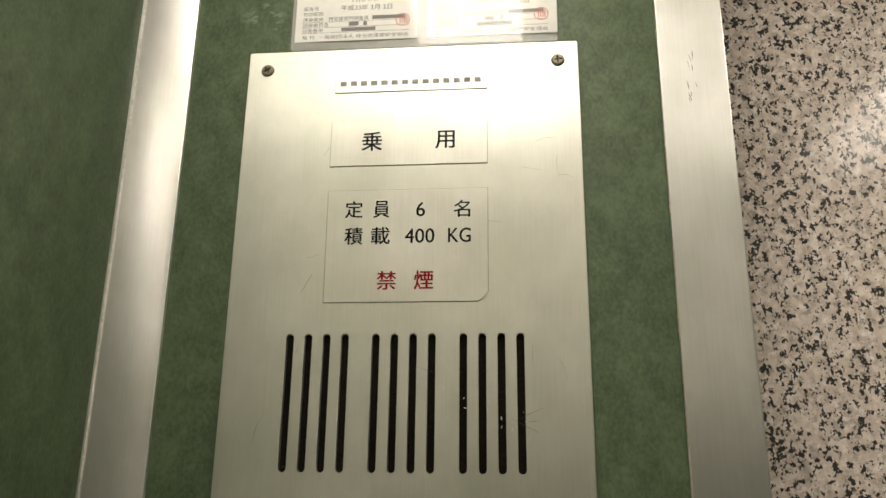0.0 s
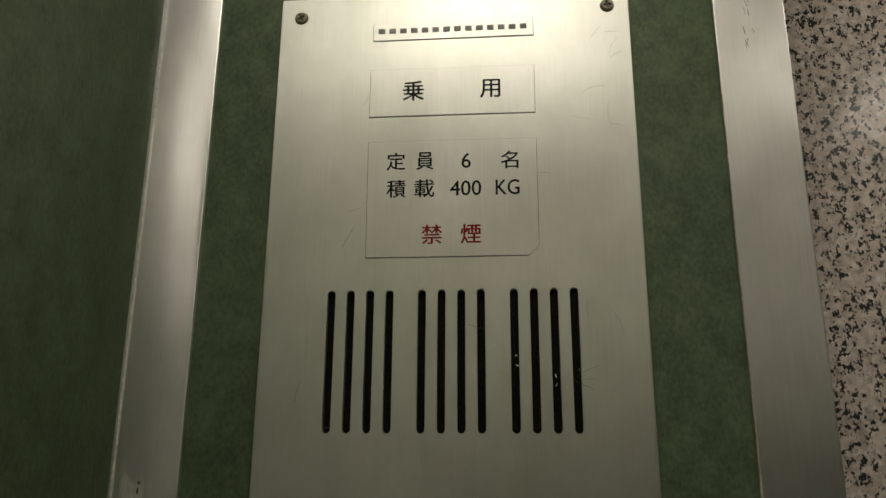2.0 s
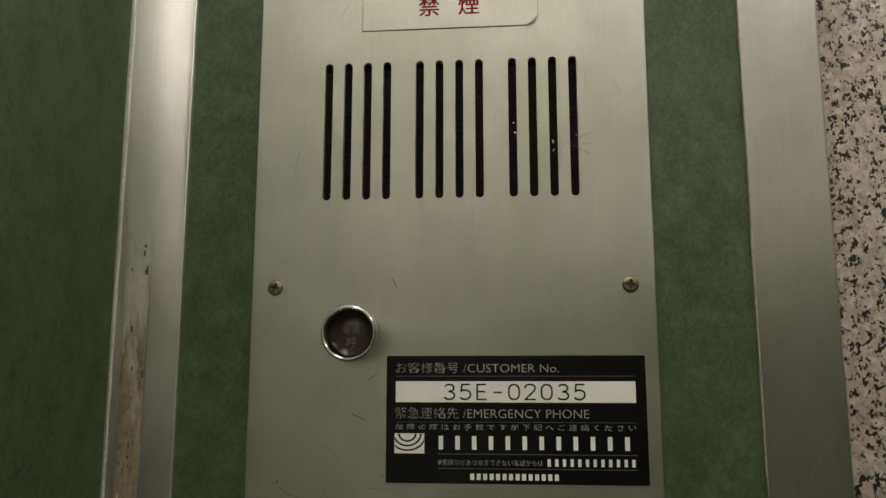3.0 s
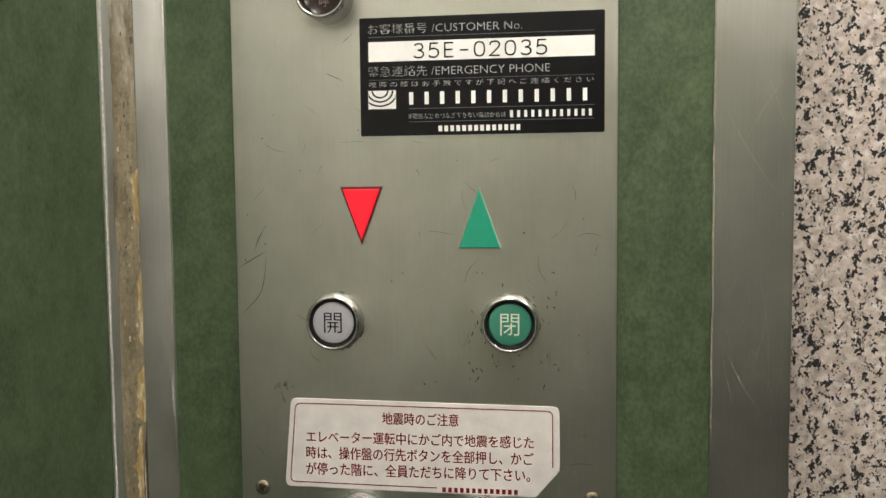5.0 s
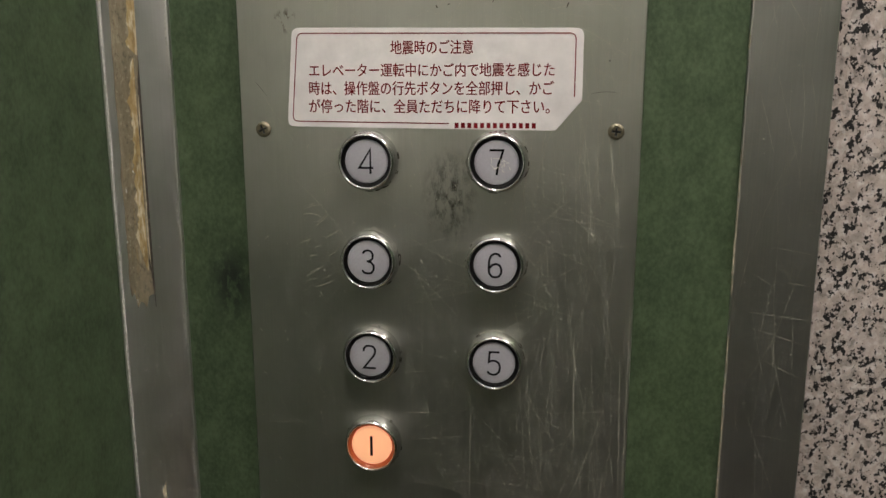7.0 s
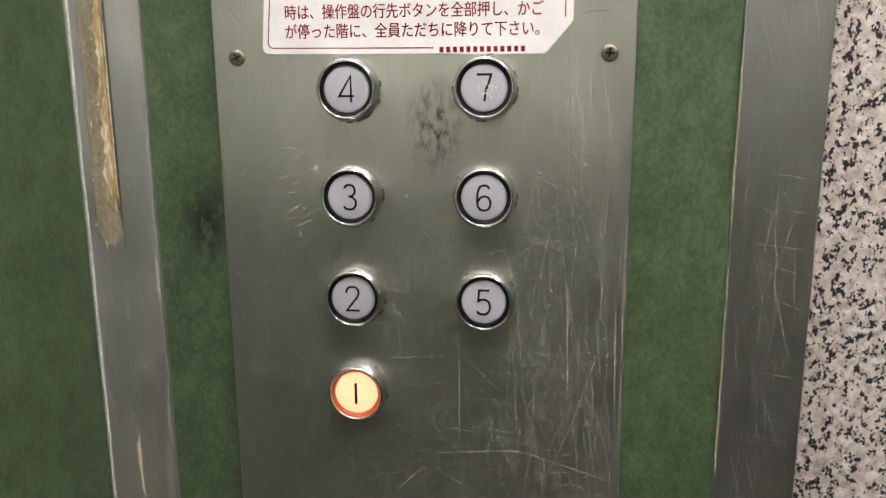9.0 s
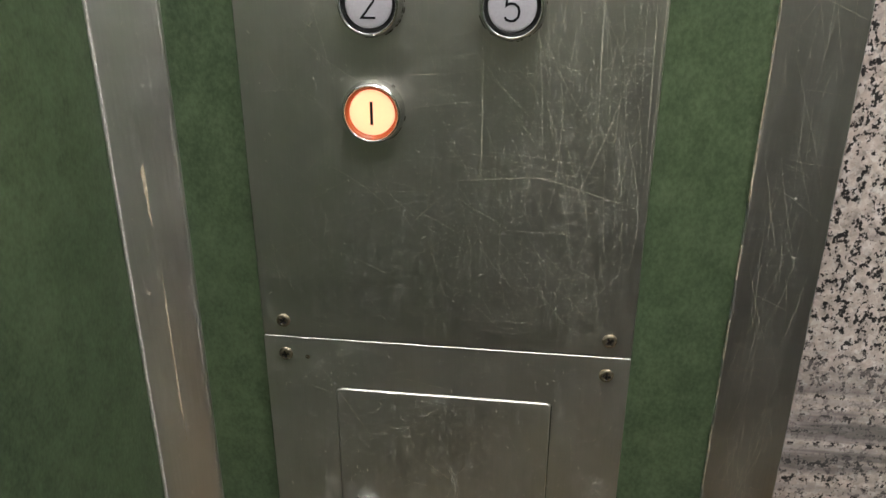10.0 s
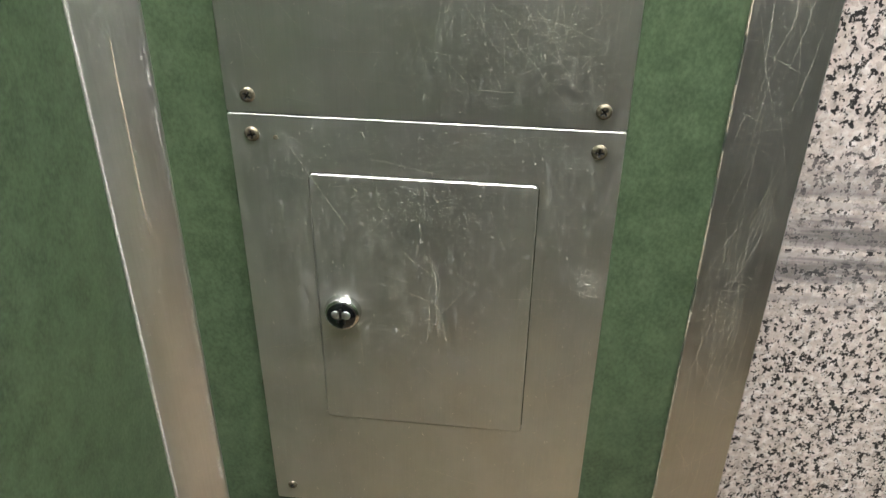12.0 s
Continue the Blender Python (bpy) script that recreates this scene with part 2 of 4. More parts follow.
def flaky_glue(name):
    """Ochre glue that breaks up into cream flakes."""
    m, nt, b = mat_base(name)
    n1 = noise_of(nt, position(nt, (1, 1, 0.35)), 190.0, 5.0, 0.65)
    n2 = noise_of(nt, position(nt, (1, 1, 0.16), (3, 0, 5)), 330.0, 4.0, 0.65)
    c = ramp(nt, n1, [(0.30, (0.17, 0.115, 0.045)), (0.48, (0.36, 0.25, 0.10)), (0.58, (0.44, 0.33, 0.16)), (0.68, (0.70, 0.63, 0.47))])
    c = mixc(nt, ramp(nt, n2, [(0.53, 0.0), (0.62, 0.85)]), c, (0.66, 0.59, 0.42))
    c = mixc(nt, ramp(nt, n2, [(0.30, 0.7), (0.40, 0.0)]), c, (0.10, 0.07, 0.035))
    nt.links.new(c, b.inputs["Base Color"])
    b.inputs["Roughness"].default_value = 0.55
    bump(nt, b, n1, 0.5, 0.0008)
    return m


def residue_brown(name):
    m, nt, b = mat_base(name)
    n1 = noise_of(nt, position(nt, (1, 1, 0.22)), 110.0, 5.0, 0.65)
    n2 = noise_of(nt, position(nt, (1, 1, 0.12), (2, 0, 0)), 260.0, 4.0, 0.6)
    c = ramp(nt, n1, [(0.28, (0.11, 0.088, 0.050)), (0.46, (0.19, 0.158, 0.098)), (0.60, (0.25, 0.21, 0.135)), (0.74, (0.40, 0.36, 0.26))])
    c = mixc(nt, ramp(nt, n2, [(0.60, 0.0), (0.70, 0.6)]), c, (0.30, 0.22, 0.10))
    n3 = noise_of(nt, position(nt, (1, 1, 0.6), (1, 5, 2)), 420.0, 4.0, 0.7)
    c = mixc(nt, ramp(nt, n3, [(0.55, 0.0), (0.64, 0.6)]), c, (0.06, 0.048, 0.03))
    c = mixc(nt, ramp(nt, n3, [(0.33, 0.55), (0.42, 0.0)]), c, (0.42, 0.38, 0.28))
    # rubbed thin towards the top, where the aluminium shows again
    g = nt.nodes.new("ShaderNodeNewGeometry")
    sep = nt.nodes.new("ShaderNodeSeparateXYZ")
    nt.links.new(g.outputs["Position"], sep.inputs[0])
    up = nd(nt, "ShaderNodeMapRange", From_Min=1.40, From_Max=1.57, To_Min=-0.30, To_Max=0.28)
    nt.links.new(sep.outputs["Z"], up.inputs["Value"])
    bare = ramp(nt, calc(nt, "ADD", up.outputs[0], n1), [(0.48, 0.0), (0.80, 0.92)])
    c = mixc(nt, bare, c, (0.64, 0.635, 0.59))
    nt.links.new(c, b.inputs["Base Color"])
    nt.links.new(calc(nt, "MULTIPLY", bare, 0.9), b.inputs["Metallic"])
    nt.links.new(calc(nt, "SUBTRACT", 0.62, calc(nt, "MULTIPLY", bare, 0.22)), b.inputs["Roughness"])
    bump(nt, b, n1, 0.35, 0.0006)
    return m


GREEN = green_laminate("green laminate")
STEEL = worn_metal("hairline steel", (0.65, 0.65, 0.59), 0.34, 0.66, 0.0, 0.6)
STEEL_LOW = worn_metal("scuffed steel", (0.60, 0.605, 0.545), 0.37, 1.0, 0.5, 0.45, 0.6, 0.905)
ALU = worn_metal("aluminium", (0.57, 0.565, 0.54), 0.33, 0.22, 0.0, 0.35)
ALU_DULL = worn_metal("dull aluminium", (0.76, 0.74, 0.715), 0.40, 0.35, 0.0, 0.0, 0.35)
PLATE = worn_metal("name plate metal", (0.66, 0.65, 0.60), 0.36, 0.1)
CHROME = plain("chrome", (0.62, 0.62, 0.61), 0.17, 1.0, 0.2, 900.0)
DIRTY_CHROME = plain("tarnished screw metal", (0.20, 0.176, 0.122), 0.42, 0.75, 0.4, 900.0)
GRANITE = granite_sheet("granite patterned laminate")
BLACK = plain("black plastic", (0.012, 0.012, 0.012), 0.35)
RECESS = plain("dark speaker mesh", (0.010, 0.0075, 0.005), 0.75, 0.0, 0.6, 700.0, gloss=0.08)
CAP = plain("grey white button plastic", (0.44, 0.43, 0.465), 0.32, 0.0, 0.05, 900.0)
CAP_GREEN = plain("green button plastic", (0.038, 0.215, 0.145), 0.30, 0.0, 0.06, 900.0)
CAP_LIT = plain("lit orange button plastic", (0.85, 0.45, 0.2), 0.35, 0.0, 0.03, 900.0, (1.0, 0.45, 0.22), 0.68)
RING_LIT = plain("orange glowing ring", (0.34, 0.075, 0.025), 0.18, 0.0, 0.1, 900.0, (1.0, 0.16, 0.03), 0.055)
GLINT = plain("bright highlight metal", (0.50, 0.52, 0.54), 0.30, 0.95, 0.35, 900.0)
LOCK_DARK = plain("dark polished metal", (0.06, 0.065, 0.07), 0.12, 0.9, 0.15, 700.0)
CAP_DARK = plain("dark brown button lens", (0.035, 0.024, 0.018), 0.25, 0.0, 0.2, 500.0)
RED_EDGE = plain("dark red lens edge", (0.13, 0.004, 0.008), 0.35)
TEAL_EDGE = plain("pale green worn edge", (0.36, 0.44, 0.36), 0.5, 0.2, 0.2)
TEAL = plain("green lens", (0.012, 0.32, 0.20), 0.28, 0.0, 0.08, 600.0)
INK = plain("black ink", (0.008, 0.008, 0.009), 0.85, gloss=0.15)
FAINT_INK = plain("faint brown ink", (0.16, 0.12, 0.10), 0.5)
RED_INK = plain("red ink", (0.20, 0.012, 0.016), 0.85, gloss=0.15)
PALE_INK = plain("pale green white ink", (0.70, 0.76, 0.62), 0.5, 0.0, 0.05)
SILVER_INK = plain("silver grey ink", (0.50, 0.50, 0.49), 0.5, 0.0, 0.05)
WHITE_INK = plain("white ink", (0.90, 0.89, 0.87), 0.5, 0.0, 0.02)
GREY_INK = plain("grey ink", (0.11, 0.11, 0.115), 0.6)
BAR_INK = plain("pale grey ink", (0.22, 0.215, 0.205), 0.6)
STAMP_INK = plain("red stamp ink", (0.55, 0.10, 0.06), 0.6)
STICKER_BLACK = plain("glossy black film", (0.006, 0.006, 0.007), 0.25, 0.0, 0.1, gloss=0.2)
STICKER_SILVER = plain("silver white film", (0.82, 0.78, 0.76), 0.36, 0.1, 0.08, 60.0)
PAPER = plain("white card", (0.88, 0.87, 0.84), 0.6, 0.0, 0.04, 120.0)
RIM = plain("worn white paint", (0.66, 0.65, 0.60), 0.5, 0.1, 0.25, 400.0)
SEALANT = plain("old cream sealant", (0.46, 0.41, 0.31), 0.7, 0.0, 0.5, 260.0)
OCHRE = flaky_glue("ochre glue")
PALE_GLUE = plain("pale glue", (0.50, 0.44, 0.31), 0.65, 0.0, 0.3, 260.0)
DARK_GLUE = plain("dark glue", (0.05, 0.04, 0.03), 0.7, 0.0, 0.5, 260.0)
RESIDUE = residue_brown("old adhesive residue")
SCRATCH = plain("bright scratch", (0.72, 0.69, 0.58), 0.55, 0.55, 0.25, 500.0)
NICK = plain("pale nick", (0.70, 0.68, 0.60), 0.52, 0.55, 0.3, 500.0)
SCRATCH_DARK = plain("dark scratch", (0.10, 0.09, 0.07), 0.6, 0.2, 0.3, 500.0)
FLOOR_MAT = plain("brown vinyl floor", (0.23, 0.165, 0.085), 0.45, 0.0, 0.25, 30.0)
CEIL_MAT = plain("cream ceiling paint", (0.82, 0.81, 0.77), 0.55, 0.0, 0.06, 12.0)
# REAR tones paint light falling off downward on the unseen rear wall
REAR_LOW = plain("rear wall darkest reflection tone", (0.042, 0.040, 0.030), 0.45, 0.0, 0.08, 9.0)
REAR_BAND = plain("rear wall bright reflection tone", (0.66, 0.66, 0.59), 0.45, 0.0, 0.08, 9.0)
# SIDE tones put brightness and shade into the unseen part of the left wall
SIDE_LOW = plain("side wall dark reflection tone", (0.052, 0.074, 0.050), 0.45, 0.0, 0.08, 9.0)
REAR_WAIST = plain("rear wall dim reflection tone", (0.088, 0.092, 0.070), 0.45, 0.0, 0.08, 9.0)
SIDE_WAIST = plain("side wall dim reflection tone", (0.105, 0.130, 0.095), 0.45, 0.0, 0.08, 9.0)
REAR_MID = plain("rear wall shaded reflection tone", (0.15, 0.165, 0.135), 0.45, 0.0, 0.08, 9.0)
SIDE_UP = plain("side wall bright reflection tone", (0.72, 0.73, 0.67), 0.45, 0.0, 0.06, 9.0)
REAR_MAT = plain("rear wall upper reflection tone", UPPER_REAR, 0.45, 0.0, 0.06, 9.0)
DIFFUSER = plain("lit lamp diffuser", (0.9, 0.9, 0.85), 0.4, 0.0, 0.02, 20.0, (1.0, 0.95, 0.82), LAMP)
LAMP_FRAME = plain("white lamp frame", (0.75, 0.75, 0.72), 0.4)


def clear_film(name):
    m, nt, b = mat_base(name)
    b.inputs["Base Color"].default_value = (0.95, 0.96, 0.95, 1)
    b.inputs["Roughness"].default_value = 0.04
    b.inputs["Transmission Weight"].default_value = 1.0
    b.inputs["IOR"].default_value = 1.45
    bump(nt, b, noise_of(nt, position(nt), 45.0, 2.0), 0.05, 0.002)
    return m


FILM = clear_film("clear plastic sleeve")

# ---- mesh helpers ----
ORIGIN = {}


def thing(name, at, label, category, group="", kind=""):
    ob = new(name)
    ob.location = at
    ORIGIN[ob] = Vector(at)
    return tagged(ob, label, category, group, kind)


def mesh_of(name, bm, material, shift=(0, 0, 0)):
    for v in bm.verts:
        v.co -= Vector(shift)
    bmesh.ops.recalc_face_normals(bm, faces=bm.faces)
    me = bpy.data.meshes.new(name)
    bm.to_mesh(me)
    bm.free()
    me.materials.append(material)
    return me


def part(name, bm, material, parent, label="", kind=""):
    """One mesh, given in room coordinates, under a thing or a part."""
    o = ORIGIN[parent] if parent else Vector((0, 0, 0))
    ob = new(name, mesh_of(name, bm, material, o))
    ob.parent = parent
    ORIGIN[ob] = o
    return tagged(ob, label, "", "", kind)


def placed(name, mesh, at, parent, label=""):
    """A part that shares a mesh, at a place in the room."""
    ob = new(name, mesh)
    ob.parent = parent
    ob.location = Vector(at) - ORIGIN[parent]
    ORIGIN[ob] = Vector(at)
    return tagged(ob, label)


def box(bm, x0, x1, y0, y1, z0, z1, bevel=0.0):
    res = bmesh.ops.create_cube(bm, size=1.0)
    vs = res["verts"]
    for v in vs:
        v.co = Vector(((x0 + x1) / 2 + v.co.x * (x1 - x0), (y0 + y1) / 2 + v.co.y * (y1 - y0), (z0 + z1) / 2 + v.co.z * (z1 - z0)))
    if bevel:
        es = {e for v in vs for e in v.link_edges}
        bmesh.ops.bevel(bm, geom=list(es), offset=bevel, segments=2, affect="EDGES", profile=0.5)
    return bm


def one_box(*a, **k):
    return box(bmesh.new(), *a, **k)


def rounded(x0, x1, z0, z1, r=0.0, n=4):
    """Corner points, counter-clockwise seen from the front, of a rectangle with rounded corners."""
    if r <= 0:
        return [(x0, z0), (x1, z0), (x1, z1), (x0, z1)]
    out = []
    for cx, cz, a in ((x1 - r, z0 + r, -90), (x1 - r, z1 - r, 0), (x0 + r, z1 - r, 90), (x0 + r, z0 + r, 180)):
        out += [(cx + r * math.cos(radians(a + 90 * i / n)), cz + r * math.sin(radians(a + 90 * i / n))) for i in range(n + 1)]
    return out


def inset(poly, d):
    out = []
    for i, p in enumerate(poly):
        a, c = Vector(poly[i - 1]), Vector(poly[(i + 1) % len(poly)])
        p = Vector(p)
        e1, e2 = (p - a).normalized(), (c - p).normalized()
        n1, n2 = Vector((-e1.y, e1.x)), Vector((-e2.y, e2.x))
        n = (n1 + n2) / max(0.3, 1 + n1.dot(n2))
        out.append(tuple(p + n * d))
    return out


def slab(poly, y0, y1, holes=(), bevel=0.0):
    """A plate in the wall's plane: outline poly (x, z), front at y0, back at y1, holes right through."""
    bm = bmesh.new()

    def ring(pts, y):
        return [bm.verts.new((p[0], y, p[1])) for p in pts]

    def edges(vs):
        return [bm.edges.get((a, b)) or bm.edges.new((a, b)) for a, b in zip(vs, vs[1:] + vs[:1])]

    def wall(a, b):
        for i in range(len(a)):
            bm.faces.new((a[i], a[(i + 1) % len(a)], b[(i + 1) % len(b)], b[i]))

    front = ring(inset(poly, bevel) if bevel else poly, y0)
    es = edges(front)
    loops = []
    for h in holes:
        lp = ring(h, y0)
        loops.append(lp)
        es += edges(lp)
    bmesh.ops.triangle_fill(bm, use_beauty=True, use_dissolve=False, edges=es, normal=(0, -1, 0))
    last = front
    if bevel:
        mid = ring(poly, y0 + bevel)
        wall(front, mid)
        last = mid
    back = ring(poly, y1)
    wall(last, back)
    for lp, h in zip(loops, holes):
        wall(lp, ring(h, y1))
    return bm


def lathe(profile, n=40, centre=(0, 0)):
    """A body of revolution round the axis that stands out of the wall. profile: (radius, y)."""
    bm = bmesh.new()
    rings = []
    for r, y in profile:
        if r < 1e-6:
            rings.append([bm.verts.new((centre[0], y, centre[1]))])
        else:
            rings.append([bm.verts.new((centre[0] + r * math.cos(2 * math.pi * i / n), y, centre[1] + r * math.sin(2 * math.pi * i / n))) for i in range(n)])
    for a, b in zip(rings, rings[1:]):
        for i in range(n):
            j = (i + 1) % n
            if len(a) == 1:
                bm.faces.new((a[0], b[i], b[j]))
            elif len(b) == 1:
                bm.faces.new((a[i], a[j], b[0]))
            else:
                bm.faces.new((a[i], a[j], b[j], b[i]))
    for f in bm.faces:
        f.smooth = True
    return bm


def letters(body, x0, x1, z0, z1, y, bold=0.0, slant=0.0):
    """Writing fitted into a box of the wall's plane."""
    cu = bpy.data.curves.new("writing", "FONT")
    cu.body, cu.offset, cu.shear = body, bold, slant
    cu.resolution_u = 3
    ob = new("writing", cu)
    bpy.context.view_layer.update()
    me = bpy.data.meshes.new_from_object(ob.evaluated_get(bpy.context.evaluated_depsgraph_get()))
    bm = bmesh.new()
    bm.from_mesh(me)
    bpy.data.objects.remove(ob)
    bpy.data.curves.remove(cu)
    bpy.data.meshes.remove(me)
    us, vs = [v.co.x for v in bm.verts], [v.co.y for v in bm.verts]
    u0, u1, v0, v1 = min(us), max(us), min(vs), max(vs)
    for v in bm.verts:
        v.co = Vector((x0 + (v.co.x - u0) / (u1 - u0) * (x1 - x0), y, z0 + (v.co.y - v0) / (v1 - v0) * (z1 - z0)))
    return bm


def heavy(bm, d):
    """The same writing, its strokes thickened sideways and upward."""
    geom = list(bm.verts) + list(bm.edges) + list(bm.faces)
    for k, (dx, dz) in enumerate(((d, 0), (0, d), (-d, 0))):
        made = bmesh.ops.duplicate(bm, geom=geom)["geom"]
        for v in made:
            if isinstance(v, bmesh.types.BMVert):
                v.co += Vector((dx, -0.00002 * (k + 1), dz))
    return bm


def join(*bms):
    out = bmesh.new()
    for b in bms:
        me = bpy.data.meshes.new("t")
        b.to_mesh(me)
        b.free()
        out.from_mesh(me)
        bpy.data.meshes.remove(me)
    return out


def bars(rows, y, depth=0.00012):
    bm = bmesh.new()
    for x0, x1, z0, z1 in rows:
        box(bm, x0, x1, y - depth, y + 0.00005, z0, z1)
    return bm


def word_bars(name, x0, x1, z0, z1, y, step, fill, ink, parent):
    """A row of plain bars, one a character, each a part of its own."""
    w, h = step * fill, z1 - z0
    bm = one_box(-w / 2, w / 2, -0.00012, 0.00005, -h / 2, h / 2)
    me = mesh_of(name, bm, ink)
    x = x0 + w / 2
    while x < x1:
        placed(name, me, (x, y, (z0 + z1) / 2), parent)
        x += step


def ribbons(rng, count, region, y, length, width, turn=None, bend=0.5, skew=None):
    """Fine scratches: thin bent ribbons lying on the metal."""
    bm = bmesh.new()
    x0, x1, z0, z1 = region
    done = 0
    while done < count:
        x, z = rng.uniform(x0, x1), rng.uniform(z0, z1)
        if skew and rng.random() > skew((x - x0) / (x1 - x0), (z - z0) / (z1 - z0)):
            continue
        a = rng.uniform(0, math.pi) if turn is None else rng.gauss(turn[0], turn[1])
        ln, w = rng.uniform(*length), rng.uniform(*width) * 1.05
        k = rng.gauss(0, bend) / max(ln, 0.004)
        pts, n = [], 7
        for i in range(n):
            pts.append((x, z, a))
            x += math.cos(a) * ln / n
            z += math.sin(a) * ln / n
            a += k * ln / n + rng.gauss(0, 0.05)
        if not all(x0 <= p[0] <= x1 and z0 <= p[1] <= z1 for p in pts):
            continue
        done += 1
        left, right = [], []
        for i, (px, pz, pa) in enumerate(pts):
            h = w / 2 * (0.25 + 0.75 * math.sin(math.pi * (i + 0.5) / n))
            # one lip stands out, so that the scratch catches the light
            lip = h * 0.40 * (1 if math.cos(pa) > 0 else -1)
            left.append(bm.verts.new((px - math.sin(pa) * h, y + min(lip, 0) - 0.00001, pz + math.cos(pa) * h)))
            right.append(bm.verts.new((px + math.sin(pa) * h, y - max(lip, 0) - 0.00001, pz - math.cos(pa) * h)))
        for i in range(n - 1):
            bm.faces.new((left[i], left[i + 1], right[i + 1], right[i]))
    return bm


# ---- the lift car ----
X_L, X_R, Y_B, Z_T = -0.189, 1.30, -0.90, 2.22
WALL_Y, DOOR_Y = 0.004, 0.112
WAIST, SPLIT, BAND = 0.66, 1.12, 1.66


def structure(name, bm, material, label, parent=None):
    ob = new(name, mesh_of(name, bm, material))
    ORIGIN[ob] = Vector((0, 0, 0))
    ob.parent = parent
    return tagged(ob, label, "", "", "structure")


structure("wall_front", one_box(X_L - 0.03, 0.1725, WALL_Y, 0.06, 0, Z_T), GREEN, "mottled green laminate return wall of the lift car")
structure("wall_left", one_box(X_L - 0.03, X_L, -0.22, WALL_Y, 0, Z_T), GREEN, "mottled green laminate side wall of the lift car")
structure("wall_left_middle", one_box(X_L - 0.03, X_L, -0.26, -0.22, 0, 1.08), GREEN, "mottled green laminate lower side wall")
# unseen rest of the left wall, toned by height to shape the panel's reflection
structure("wall_left_upper", one_box(X_L - 0.03, X_L, Y_B, -0.22, 1.08, Z_T), SIDE_UP, "unseen upper side wall, toned pale for the steel's reflection")
structure("wall_left_waist", one_box(X_L - 0.03, X_L, Y_B, -0.26, WAIST, 1.08), SIDE_WAIST, "unseen waist-high side wall, toned dim for the steel's reflection")
structure("wall_left_lower", one_box(X_L - 0.03, X_L, Y_B, -0.26, 0, WAIST), SIDE_LOW, "unseen lower side wall, toned dark for the steel's reflection")
structure("wall_right", one_box(X_R, X_R + 0.03, Y_B, 0.06, 0, Z_T), GREEN, "green laminate far side wall of the lift car")
# unseen rear wall: its bands carry painted light and shade for the steel to mirror
structure("wall_rear", one_box(X_L - 0.03, X_R + 0.03, Y_B - 0.03, Y_B, BAND, Z_T), REAR_MAT, "unseen upper rear wall, pale for the steel's reflection")
structure("wall_rear_band", one_box(X_L - 0.03, 0.06, Y_B - 0.03, Y_B, SPLIT, BAND), REAR_BAND, "unseen rear wall band, toned bright for the steel's reflection")
structure("wall_rear_middle", one_box(0.06, X_R + 0.03, Y_B - 0.03, Y_B, SPLIT, BAND), REAR_MID, "unseen middle rear wall, toned darker for the steel's reflection")
structure("wall_rear_waist", one_box(X_L - 0.03, X_R + 0.03, Y_B - 0.03, Y_B, WAIST, SPLIT), REAR_WAIST, "unseen waist-high rear wall, toned dim for the steel's reflection")
structure("wall_rear_lower", one_box(X_L - 0.03, X_R + 0.03, Y_B - 0.03, Y_B, 0, WAIST), REAR_LOW, "unseen lower rear wall, toned dark for the steel's reflection")
structure("wall_front_far", one_box(1.08, X_R, WALL_Y, 0.06, 0, Z_T), GREEN, "green laminate return wall past the door")
structure("wall_lintel", one_box(0.218, 1.08, WALL_Y, 0.10, 2.06, Z_T), ALU, "metal panel over the lift door")
structure("door_1", one_box(0.15, 1.12, DOOR_Y, DOOR_Y + 0.03, 0.005, 2.12), GRANITE, "closed sliding lift door with speckled granite-patterned sheet, rubbed low down")
structure("floor", one_box(X_L - 0.03, X_R + 0.03, Y_B - 0.03, 0.16, -0.03, 0), FLOOR_MAT, "brown vinyl floor of the lift car")
structure("ceiling", one_box(X_L - 0.03, X_R + 0.03, Y_B - 0.03, 0.16, Z_T, Z_T + 0.03), CEIL_MAT, "cream painted ceiling of the lift car")

# jamb: folded aluminium that wraps the end of the return wall
jamb = structure("trim_jamb", one_box(0.1727, 0.218, 0.0022, 0.104, 0, Z_T, bevel=0.0008), ALU, "scratched grey aluminium door jamb beside green laminate")
rng = random.Random(5)
bm = bmesh.new()
z = 0.3
while z < 2.1:
    ln = rng.uniform(0.002, 0.022)
    w = rng.uniform(0.00005, 0.00042)
    if rng.random() < 0.72:
        box(bm, 0.1727 - w, 0.1729, 0.0018 - w * 0.4, WALL_Y, z, z + ln)
    z += ln + rng.uniform(0.0, 0.004)
part("sealant", bm, SEALANT, jamb, "broken line of old cream sealant", "stuff")

# cove strip in the corner, hollow towards the car, with a raised rim on both edges
COVE_A, COVE_B = (-0.1626, 0.0030), (-0.1868, -0.0260)


def cove_point(u, off=0.0):
    """A point of the hollow face; u runs from the return wall to the side wall, off stands out into the car."""
    ax, ay = COVE_A
    bx, by = COVE_B
    mx, my = ax + (bx - ax) * u, ay + (by - ay) * u
    dx, dy = bx - ax, by - ay
    ln = math.hypot(dx, dy)
    nx, ny = -dy / ln, dx / ln
    sag = 0.0030 * (1 - (2 * u - 1) ** 2)
    return mx - nx * (sag - off) * (-1 if nx < 0 else 1), my - ny * (sag - off) * (-1 if nx < 0 else 1)


def sweep(loop, z0, z1):
    bm = bmesh.new()
    a = [bm.verts.new((x, y, z0)) for x, y in loop]
    b = [bm.verts.new((x, y, z1)) for x, y in loop]
    for i in range(len(loop)):
        bm.faces.new((a[i], a[(i + 1) % len(loop)], b[(i + 1) % len(loop)], b[i]))
    return bm


